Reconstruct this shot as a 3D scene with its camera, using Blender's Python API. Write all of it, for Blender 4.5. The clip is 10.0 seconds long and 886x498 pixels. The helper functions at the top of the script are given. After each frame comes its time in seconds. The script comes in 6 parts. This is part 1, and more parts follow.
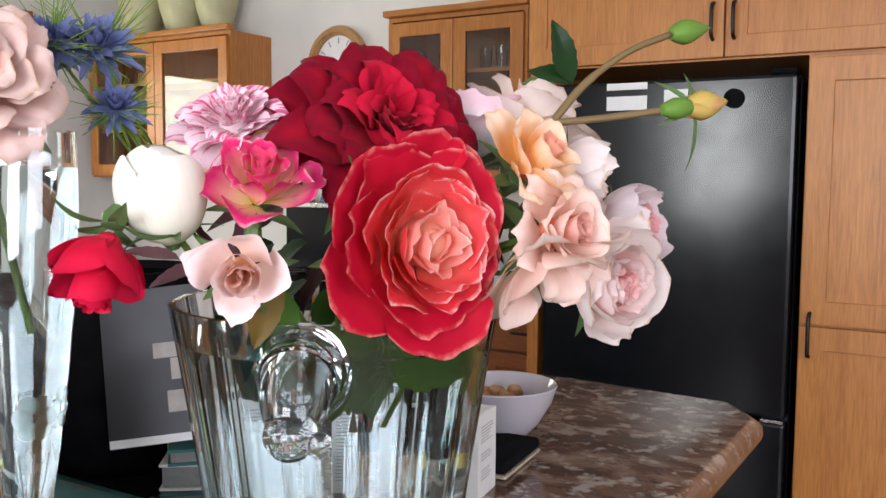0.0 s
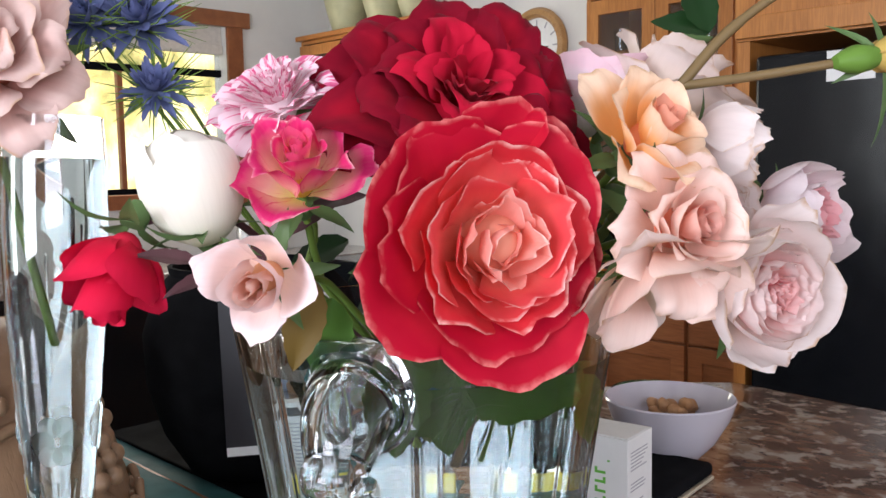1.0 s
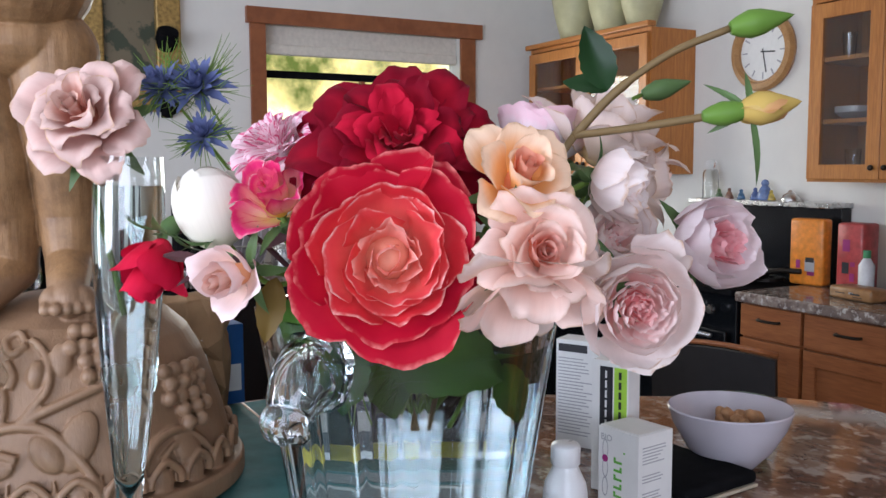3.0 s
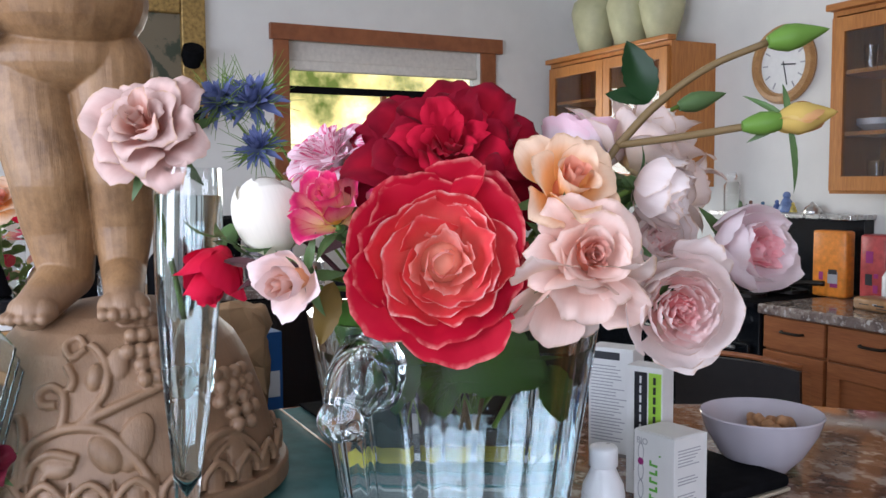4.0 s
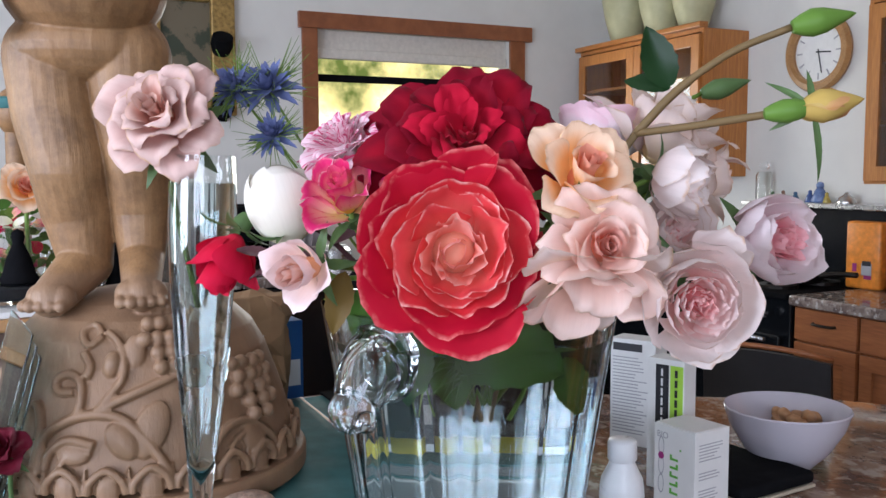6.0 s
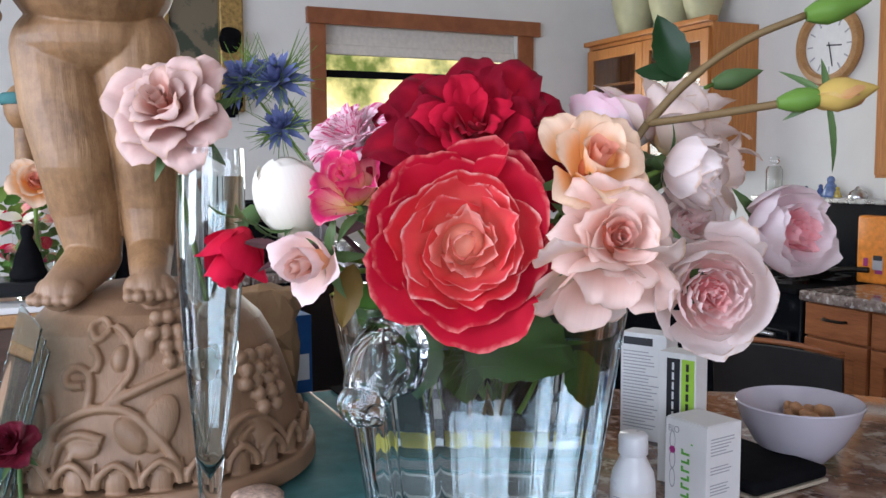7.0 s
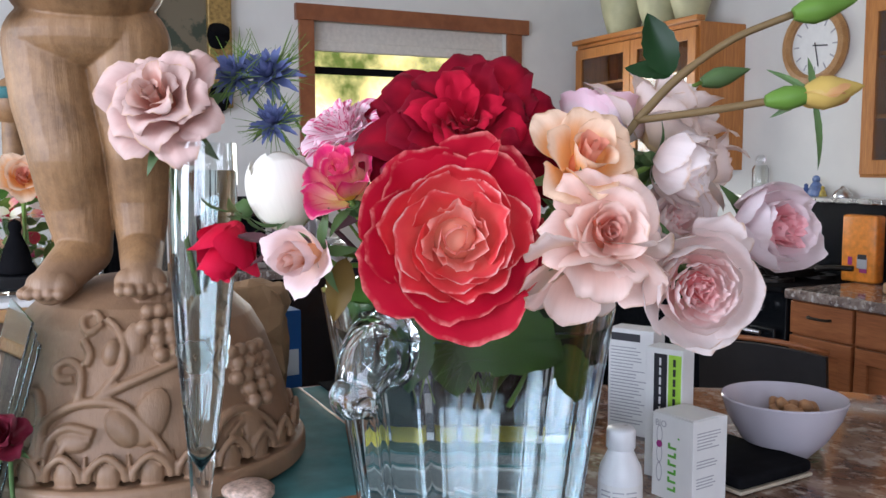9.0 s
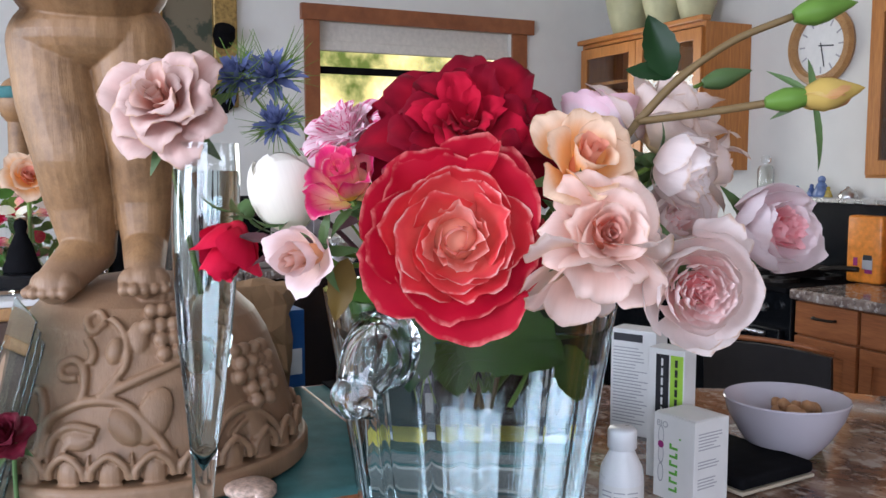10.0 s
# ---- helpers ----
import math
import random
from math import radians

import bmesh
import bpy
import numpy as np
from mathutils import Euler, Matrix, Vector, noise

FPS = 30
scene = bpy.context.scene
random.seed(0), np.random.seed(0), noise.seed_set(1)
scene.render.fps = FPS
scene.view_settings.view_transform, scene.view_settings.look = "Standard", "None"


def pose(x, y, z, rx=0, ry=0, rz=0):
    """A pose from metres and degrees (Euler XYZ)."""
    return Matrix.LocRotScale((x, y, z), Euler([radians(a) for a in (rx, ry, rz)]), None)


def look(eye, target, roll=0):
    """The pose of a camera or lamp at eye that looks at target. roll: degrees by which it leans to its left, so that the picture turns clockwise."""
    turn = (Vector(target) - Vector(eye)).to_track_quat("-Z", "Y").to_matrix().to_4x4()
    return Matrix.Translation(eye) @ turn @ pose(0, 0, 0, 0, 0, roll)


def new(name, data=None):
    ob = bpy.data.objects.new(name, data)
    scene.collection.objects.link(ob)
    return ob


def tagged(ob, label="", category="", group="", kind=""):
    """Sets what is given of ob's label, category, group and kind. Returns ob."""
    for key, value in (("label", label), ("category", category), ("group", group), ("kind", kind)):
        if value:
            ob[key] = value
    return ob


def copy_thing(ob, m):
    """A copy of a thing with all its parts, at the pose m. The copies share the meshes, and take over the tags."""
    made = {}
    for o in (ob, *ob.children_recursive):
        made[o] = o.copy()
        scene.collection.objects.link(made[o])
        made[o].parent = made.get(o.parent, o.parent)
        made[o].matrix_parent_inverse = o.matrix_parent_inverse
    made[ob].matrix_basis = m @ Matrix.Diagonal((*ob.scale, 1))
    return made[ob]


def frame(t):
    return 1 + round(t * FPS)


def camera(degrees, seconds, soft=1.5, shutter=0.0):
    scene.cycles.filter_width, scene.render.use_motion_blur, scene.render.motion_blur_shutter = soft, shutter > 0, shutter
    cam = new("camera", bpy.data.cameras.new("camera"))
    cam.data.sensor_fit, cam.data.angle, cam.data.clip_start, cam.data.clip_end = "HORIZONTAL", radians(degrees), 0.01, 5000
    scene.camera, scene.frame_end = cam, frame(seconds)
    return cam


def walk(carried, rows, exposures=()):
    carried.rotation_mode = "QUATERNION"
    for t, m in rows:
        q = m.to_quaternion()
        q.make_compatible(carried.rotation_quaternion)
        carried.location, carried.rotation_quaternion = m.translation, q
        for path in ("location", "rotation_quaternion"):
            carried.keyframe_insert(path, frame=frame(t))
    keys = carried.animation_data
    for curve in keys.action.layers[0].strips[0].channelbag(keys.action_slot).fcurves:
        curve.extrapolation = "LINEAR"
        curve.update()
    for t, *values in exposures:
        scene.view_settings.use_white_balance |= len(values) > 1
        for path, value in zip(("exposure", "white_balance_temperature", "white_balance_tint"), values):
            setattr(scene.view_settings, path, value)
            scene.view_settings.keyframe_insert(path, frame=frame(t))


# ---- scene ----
cam = camera(53.1, 10.0)
PATH = [
    (0, (0.105, 0.027, 1.44), (-0.929, 1.732, 1.276), 0.4),
    (0.5, (0.105, 0.116, 1.446), (-1.121, 1.686, 1.262), -0.2),
    (1, (0.099, 0.182, 1.437), (-1.314, 1.584, 1.247), -1.0),
    (1.5, (0.223, 0.277, 1.444), (-1.389, 1.444, 1.252), 0.2),
    (2, (0.325, 0.305, 1.444), (-1.394, 1.306, 1.241), 0.5),
    (2.5, (0.346, 0.292, 1.459), (-1.397, 1.253, 1.258), 0.1),
    (4, (0.372, 0.23, 1.454), (-1.402, 1.141, 1.304), -0.4),
    (4.5, (0.361, 0.228, 1.453), (-1.418, 1.126, 1.293), -0.3),
    (5, (0.368, 0.235, 1.455), (-1.419, 1.118, 1.292), -0.3),
    (5.5, (0.37, 0.243, 1.455), (-1.425, 1.109, 1.288), -0.2),
    (7, (0.363, 0.248, 1.45), (-1.446, 1.08, 1.267), -0.4),
    (7.5, (0.368, 0.246, 1.456), (-1.432, 1.098, 1.271), -0.3),
    (8, (0.368, 0.245, 1.449), (-1.427, 1.108, 1.259), -0.2),
    (8.5, (0.368, 0.242, 1.45), (-1.426, 1.108, 1.261), -0.1),
    (9, (0.368, 0.242, 1.448), (-1.429, 1.1, 1.26), -0.1),
    (9.5, (0.375, 0.243, 1.449), (-1.425, 1.094, 1.261), -0.1),
    (10, (0.372, 0.244, 1.449), (-1.43, 1.091, 1.26), -0.0),
]
walk(cam, [(t, look(eye, target, roll)) for t, eye, target, roll in PATH], [(0.0, -0.03, 6850, 10), (1.0, -0.04, 6650, 10), (1.5, 0.04, 6350, 10), (2.0, 0.0, 6150, 10), (2.5, -0.17, 6200, 10), (4.5, -0.20, 6100, 10), (10.0, -0.20, 6100, 10)])

# ---------- world, sun, exposure ----------
world = bpy.data.worlds.new("world")
scene.world = world
world.use_nodes = True
wn = world.node_tree.nodes
sky = wn.new("ShaderNodeTexSky")
sky.sky_type = "NISHITA"
sky.sun_disc = False
sky.sun_elevation, sky.sun_rotation = radians(48), radians(60)
world.node_tree.links.new(sky.outputs[0], wn["Background"].inputs[0])
wn["Background"].inputs[1].default_value = 0.12
scene.view_settings.exposure = 0.0

sun_data = bpy.data.lights.new("sun", "SUN")
sun_data.energy, sun_data.angle, sun_data.color = 3.0, radians(0.5), (1.0, 0.95, 0.87)
sun = new("sun", sun_data)
sun.matrix_world = look((6, 2, 8), (0, 0, 0))


def window_light(name, place, target, sx, sy, watts, colour):
    d = bpy.data.lights.new(name, "AREA")
    d.shape, d.size, d.size_y, d.energy, d.color = "RECTANGLE", sx, sy, watts, colour
    o = new(name, d)
    o.matrix_world = look(place, target)
    return o


window_light("window_light_south", (0.6, -3.12, 1.72), (-0.1, 0, 1.35), 1.8, 1.5, 155, (0.89, 0.93, 1.10))
window_light("window_light_garden_door", (-2.08, -3.12, 1.65), (-1.6, 0, 1.4), 0.75, 1.5, 62, (0.90, 0.96, 1.02))
window_light("window_light_east", (3.12, -1.1, 1.75), (0, 0.1, 1.45), 2.4, 1.3, 84, (0.89, 0.93, 1.10))
window_light("window_light_west", (-4.5, 2.42, 1.7), (0, 2.2, 1.2), 1.2, 0.75, 26, (1.0, 0.98, 0.92))

# ---------- materials ----------


def material(name, rough=0.6, metal=0.0):
    m = bpy.data.materials.new(name)
    m.use_nodes = True
    b = m.node_tree.nodes["Principled BSDF"]
    b.inputs["Roughness"].default_value, b.inputs["Metallic"].default_value = rough, metal
    return m, m.node_tree, b


def node(nt, kind, **values):
    n = nt.nodes.new(kind)
    for k, v in values.items():
        n.inputs[k.replace("_", " ")].default_value = v
    return n


def ramp(nt, source, stops):
    r = nt.nodes.new("ShaderNodeValToRGB")
    while len(r.color_ramp.elements) < len(stops):
        r.color_ramp.elements.new(0.5)
    for e, (p, c) in zip(r.color_ramp.elements, stops):
        e.position, e.color = p, (*c, 1)
    nt.links.new(source, r.inputs[0])
    return r


def mixed(nt, fac, a, b, mode="MIX"):
    n = nt.nodes.new("ShaderNodeMix")
    n.data_type, n.blend_type = "RGBA", mode
    for i, v in ((0, fac), (6, a), (7, b)):
        if isinstance(v, (int, float)):
            n.inputs[i].default_value = v
        elif isinstance(v, tuple):
            n.inputs[i].default_value = (*v, 1)
        else:
            nt.links.new(v, n.inputs[i])
    return n.outputs[2]


def bumped(nt, b, height, strength, distance=0.002):
    n = node(nt, "ShaderNodeBump", Strength=strength, Distance=distance)
    nt.links.new(height, n.inputs["Height"])
    nt.links.new(n.outputs[0], b.inputs["Normal"])


def coords(nt, scale=(1, 1, 1), which="Object"):
    t = nt.nodes.new("ShaderNodeTexCoord")
    m = nt.nodes.new("ShaderNodeMapping")
    m.inputs["Scale"].default_value = scale
    nt.links.new(t.outputs[which], m.inputs[0])
    return m.outputs[0]


def tex(nt, vec, scale, detail=4.0, rough=0.55, distortion=0.0):
    n = node(nt, "ShaderNodeTexNoise", Scale=scale, Detail=detail, Roughness=rough, Distortion=distortion)
    nt.links.new(vec, n.inputs["Vector"])
    return n.outputs["Fac"]


def plain(name, colour, rough=0.6, metal=0.0, vary=0.12, scale=20.0, bump=0.05):
    m, nt, b = material(name, rough, metal)
    v = coords(nt)
    n = tex(nt, v, scale)
    lo = tuple(c * (1 - vary) for c in colour)
    hi = tuple(min(1, c * (1 + vary)) for c in colour)
    nt.links.new(ramp(nt, n, [(0.3, lo), (0.7, hi)]).outputs[0], b.inputs["Base Color"])
    r = ramp(nt, tex(nt, v, scale * 0.4), [(0.3, (rough * 0.85,) * 3), (0.7, (min(1, rough * 1.15),) * 3)])
    nt.links.new(r.outputs[0], b.inputs["Roughness"])
    if bump:
        bumped(nt, b, tex(nt, v, scale * 12), bump, 0.001)
    return m


def wood(name, dark, light, grain=(1, 1, 12), rough=0.45, scale=6.0):
    m, nt, b = material(name, rough)
    v = coords(nt, tuple(1.0 / g * 4 for g in grain))
    n1 = tex(nt, v, scale, 6, 0.6, 1.2)
    n2 = tex(nt, coords(nt, tuple(30.0 / g for g in grain)), 6.0, 3)
    c = ramp(nt, n1, [(0.3, dark), (0.7, light)]).outputs[0]
    c2 = mixed(nt, 0.35, c, ramp(nt, n2, [(0.35, tuple(x * 0.6 for x in dark)), (0.65, light)]).outputs[0])
    info = nt.nodes.new("ShaderNodeObjectInfo")
    c3 = mixed(nt, ramp(nt, info.outputs["Random"], [(0, (0, 0, 0)), (1, (0.3, 0.3, 0.3))]).outputs[0], c2, dark)
    nt.links.new(c3, b.inputs["Base Color"])
    bumped(nt, b, n2, 0.12, 0.001)
    return m


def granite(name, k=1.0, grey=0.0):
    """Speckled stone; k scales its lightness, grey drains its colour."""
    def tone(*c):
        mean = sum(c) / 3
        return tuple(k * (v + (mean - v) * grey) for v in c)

    m, nt, b = material(name, 0.10)
    v = coords(nt, (1.0, 1.0, 1.0))
    s = coords(nt, (1.3, 2.2, 1.0))
    base = ramp(nt, tex(nt, s, 7.0, 5, 0.6, 0.8), [(0.3, tone(0.065, 0.033, 0.021)), (0.5, tone(0.17, 0.088, 0.055)), (0.72, tone(0.34, 0.24, 0.17))]).outputs[0]
    fleck = ramp(nt, tex(nt, s, 26.0, 5, 0.7, 0.4), [(0.54, (0, 0, 0)), (0.64, (1, 1, 1))]).outputs[0]
    c = mixed(nt, fleck, base, tone(0.10, 0.05, 0.04))
    pale = ramp(nt, tex(nt, v, 40.0, 3, 0.6), [(0.53, (0, 0, 0)), (0.64, (0.9, 0.9, 0.9))]).outputs[0]
    c = mixed(nt, pale, c, tone(0.40, 0.35, 0.30))
    nt.links.new(c, b.inputs["Base Color"])
    b.inputs["Specular IOR Level"].default_value = 0.5
    return m


def glass(name, colour=(1, 1, 1), ior=1.5, rough=0.0):
    m, nt, b = material(name, rough)
    b.inputs["Base Color"].default_value = (*colour, 1)
    b.inputs["Transmission Weight"].default_value = 1.0
    b.inputs["IOR"].default_value = ior
    return m


def petal_paint(name, base, mid, edge, rim=None, streak=None, rough=0.6, velvet=0.0, thin=0.17, gloss=0.12, midat=0.62, lo=0.5):
    """Petal colour from its claw to its lip, with veins; streak: colour of the stripes."""
    m, nt, b = material(name, rough)
    uv = nt.nodes.new("ShaderNodeUVMap")
    sep = nt.nodes.new("ShaderNodeSeparateXYZ")
    nt.links.new(uv.outputs[0], sep.inputs[0])
    mp = nt.nodes.new("ShaderNodeMapping")
    mp.inputs["Scale"].default_value = (26, 2.2, 1)
    nt.links.new(uv.outputs[0], mp.inputs[0])
    veins = tex(nt, mp.outputs[0], 1.0, 4, 0.6, 0.3)
    broad = tex(nt, coords(nt), 45.0, 3)
    add = node(nt, "ShaderNodeMath")
    add.operation = "MULTIPLY_ADD"
    nt.links.new(broad, add.inputs[0])
    add.inputs[1].default_value = 0.35
    nt.links.new(sep.outputs[1], add.inputs[2])
    stops = [(0.12, base), (midat, mid), (1.05 if rim is None else 1.0, edge)]
    c = ramp(nt, add.outputs[0], [(min(1, p), q) for p, q in stops]).outputs[0]
    if rim is not None:
        lip = ramp(nt, sep.outputs[1], [(0.925, (0, 0, 0)), (0.99, (0.95, 0.95, 0.95))]).outputs[0]
        worn = ramp(nt, tex(nt, coords(nt), 90.0, 3), [(0.42, (0.1, 0.1, 0.1)), (0.62, (1, 1, 1))]).outputs[0]
        c = mixed(nt, mixed(nt, 1.0, lip, worn, "MULTIPLY"), c, rim)
    if streak is not None:
        mp2 = nt.nodes.new("ShaderNodeMapping")
        mp2.inputs["Scale"].default_value = (9, 1.3, 1)
        nt.links.new(uv.outputs[0], mp2.inputs[0])
        info = nt.nodes.new("ShaderNodeObjectInfo")
        nt.links.new(info.outputs["Random"], mp2.inputs["Location"])
        s = ramp(nt, tex(nt, mp2.outputs[0], 1.0, 3, 0.6, 0.5), [(lo, (0, 0, 0)), (lo + 0.07, (0.9, 0.9, 0.9))]).outputs[0]
        c = mixed(nt, s, c, streak)
    c = mixed(nt, ramp(nt, veins, [(0.3, (0.13, 0.13, 0.13)), (0.62, (0, 0, 0))]).outputs[0], c, tuple(x * 0.72 for x in mid))
    nt.links.new(c, b.inputs["Base Color"])
    b.inputs["Sheen Weight"].default_value = velvet
    b.inputs["Specular IOR Level"].default_value = gloss
    bumped(nt, b, veins, 0.12, 0.0010)
    tr = nt.nodes.new("ShaderNodeBsdfTranslucent")
    nt.links.new(c, tr.inputs[0])
    mx = nt.nodes.new("ShaderNodeMixShader")
    mx.inputs[0].default_value = thin
    nt.links.new(b.outputs[0], mx.inputs[1])
    nt.links.new(tr.outputs[0], mx.inputs[2])
    nt.links.new(mx.outputs[0], nt.nodes["Material Output"].inputs[0])
    return m


def leaf_paint(name, colour, vein, rough=0.4, thin=0.2):
    return petal_paint(name, colour, colour, tuple(c * 0.85 for c in colour), None, None, rough, 0.0, thin, 0.22)


M = {}
M["wall"] = plain("painted_wall", (0.72, 0.71, 0.67), 0.9, 0, 0.03, 6, 0.06)
M["ceiling"] = plain("ceiling_paint", (0.75, 0.74, 0.71), 0.9, 0, 0.03, 6, 0.05)
M["floor"] = wood("floor_boards", (0.06, 0.03, 0.014), (0.12, 0.062, 0.03), (10, 1, 1), 0.35)
M["fir"] = wood("fir_cabinet", (0.36, 0.125, 0.025), (0.56, 0.235, 0.058), (1, 1, 14), 0.38)
M["fir_h"] = wood("fir_rail", (0.36, 0.125, 0.025), (0.56, 0.235, 0.058), (14, 1, 1), 0.38)
M["redfir"] = wood("red_fir", (0.23, 0.07, 0.022), (0.40, 0.145, 0.05), (12, 1, 1), 0.4)
M["casing"] = wood("window_casing", (0.21, 0.062, 0.022), (0.36, 0.13, 0.05), (1, 12, 12), 0.42)
M["black"] = plain("black_enamel", (0.006, 0.007, 0.009), 0.17, 0, 0.3, 30, 0.02)
M["black"].node_tree.nodes["Principled BSDF"].inputs["Specular IOR Level"].default_value = 0.42
M["blackmatt"] = plain("black_matt", (0.007, 0.007, 0.008), 0.9, 0, 0.3, 30, 0.05)
M["blackmatt"].node_tree.nodes["Principled BSDF"].inputs["Specular IOR Level"].default_value = 0.03
M["iron"] = plain("dark_iron", (0.03, 0.025, 0.022), 0.4, 0.8, 0.2, 60, 0.1)
M["steel"] = plain("brushed_steel", (0.55, 0.55, 0.55), 0.28, 1.0, 0.08, 60, 0.05)
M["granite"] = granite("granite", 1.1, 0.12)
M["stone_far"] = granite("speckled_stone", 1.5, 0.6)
M["glass"] = glass("clear_glass", (0.955, 0.985, 0.985), 1.5)
M["pane"] = glass("cabinet_pane", (0.92, 0.94, 0.93), 1.45)
M["water"] = glass("water", (0.84, 0.93, 0.94), 1.33)
M["bowl"] = plain("white_china", (0.46, 0.43, 0.47), 0.12, 0, 0.03, 12, 0.0)
M["paper"] = plain("white_card", (0.74, 0.74, 0.72), 0.6, 0, 0.04, 30, 0.03)
M["plastic"] = plain("white_plastic", (0.76, 0.77, 0.78), 0.3, 0, 0.03, 30, 0.0)
M["green_ink"] = plain("green_ink", (0.12, 0.42, 0.05), 0.5, 0, 0.06, 30, 0.0)
M["lime_ink"] = plain("lime_ink", (0.36, 0.62, 0.06), 0.5, 0, 0.06, 30, 0.0)
M["grey_ink"] = plain("grey_ink", (0.36, 0.36, 0.38), 0.6, 0, 0.06, 30, 0.0)
M["black_ink"] = plain("black_ink", (0.02, 0.02, 0.025), 0.5, 0, 0.06, 30, 0.0)
M["magenta_ink"] = plain("magenta_ink", (0.30, 0.02, 0.16), 0.5, 0, 0.06, 30, 0.0)
M["oak"] = wood("clock_oak", (0.34, 0.17, 0.06), (0.52, 0.30, 0.12), (1, 1, 1), 0.4)
M["pottery"] = plain("celadon_pottery", (0.47, 0.46, 0.27), 0.5, 0, 0.10, 14, 0.1)
M["blind"] = plain("linen_blind", (0.66, 0.62, 0.55), 0.85, 0, 0.08, 40, 0.2)


def carved_wood():
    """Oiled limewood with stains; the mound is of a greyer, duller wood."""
    m, nt, b = material("carved_wood", 0.5)
    v = coords(nt, (9, 9, 1.6))
    n1 = tex(nt, v, 5.0, 6, 0.6, 0.8)
    fine = tex(nt, coords(nt, (120, 120, 9)), 3.0, 3)
    c = ramp(nt, n1, [(0.3, (0.28, 0.150, 0.062)), (0.7, (0.36, 0.205, 0.092))]).outputs[0]
    c = mixed(nt, 0.07, c, ramp(nt, fine, [(0.3, (0.15, 0.08, 0.04)), (0.7, (0.38, 0.23, 0.12))]).outputs[0])
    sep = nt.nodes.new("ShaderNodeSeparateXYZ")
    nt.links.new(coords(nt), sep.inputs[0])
    stain = ramp(nt, tex(nt, coords(nt), 26.0, 8, 0.72), [(0.40, (0, 0, 0)), (0.66, (0.7, 0.7, 0.7))]).outputs[0]
    c = mixed(nt, stain, c, (0.12, 0.062, 0.028))
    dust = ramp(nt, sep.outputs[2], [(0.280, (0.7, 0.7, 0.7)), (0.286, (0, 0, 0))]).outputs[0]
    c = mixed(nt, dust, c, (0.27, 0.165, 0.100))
    nt.links.new(c, b.inputs["Base Color"])
    chisel = tex(nt, coords(nt, (1, 1, 0.6)), 90.0, 3, 0.5)
    both = node(nt, "ShaderNodeMath")
    both.operation = "ADD"
    nt.links.new(fine, both.inputs[0])
    nt.links.new(chisel, both.inputs[1])
    bumped(nt, b, both.outputs[0], 0.4, 0.0012)
    return m


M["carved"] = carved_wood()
M["teal"] = plain("teal_cloth", (0.045, 0.16, 0.16), 0.7, 0, 0.15, 40, 0.3)
M["stem"] = leaf_paint("green_stem", (0.16, 0.26, 0.05), None)
M["brownstem"] = leaf_paint("brown_stem", (0.20, 0.135, 0.06), None)
M["leaf"] = leaf_paint("rose_leaf", (0.070, 0.165, 0.026), None, 0.35)
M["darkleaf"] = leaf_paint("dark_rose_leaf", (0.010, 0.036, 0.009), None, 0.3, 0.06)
M["purpleleaf"] = leaf_paint("bronze_leaf", (0.10, 0.045, 0.05), None, 0.4)
M["olive"] = leaf_paint("turning_leaf", (0.15, 0.095, 0.02), None, 0.45)
M["sepal"] = leaf_paint("sepal_green", (0.136, 0.260, 0.043), None, 0.4)
M["sepaldark"] = leaf_paint("sepal_dark", (0.10, 0.17, 0.06), None, 0.4)

# ---------- building helpers ----------


def part(name, bm, mat, parent=None, label="", smooth=False):
    if smooth:
        for e in bm.edges:
            if len(e.link_faces) == 2 and e.calc_face_angle(0) > 0.8:
                e.smooth = False
    me = bpy.data.meshes.new(name)
    bm.to_mesh(me)
    bm.free()
    for mm in (mat if isinstance(mat, (list, tuple)) else [mat]):
        me.materials.append(mm)
    if smooth:
        for p in me.polygons:
            p.use_smooth = True
    o = new(name, me)
    if parent is not None:
        o.parent = parent
    if label:
        o["label"] = label
    return o


def thing(name, label, category, group="", kind="", m=None):
    o = new(name)
    o.empty_display_size = 0.02
    if m is not None:
        o.matrix_world = m
    return tagged(o, label, category, group, kind)


def box(x0, x1, y0, y1, z0, z1, bevel=0.0, bm=None, segments=2):
    own = bmesh.new()
    bmesh.ops.create_cube(own, size=1)
    for v in own.verts:
        v.co = Vector((x0 + (v.co.x + 0.5) * (x1 - x0), y0 + (v.co.y + 0.5) * (y1 - y0), z0 + (v.co.z + 0.5) * (z1 - z0)))
    if bevel:
        bmesh.ops.bevel(own, geom=own.edges[:], offset=bevel, segments=segments, affect="EDGES", profile=0.5)
    return own if bm is None else merge(bm, own)


def merge(bm, other, m=None):
    if m is not None:
        bmesh.ops.transform(other, matrix=m, verts=other.verts[:])
    me = bpy.data.meshes.new("tmp")
    other.to_mesh(me)
    other.free()
    bm.from_mesh(me)
    bpy.data.meshes.remove(me)
    return bm


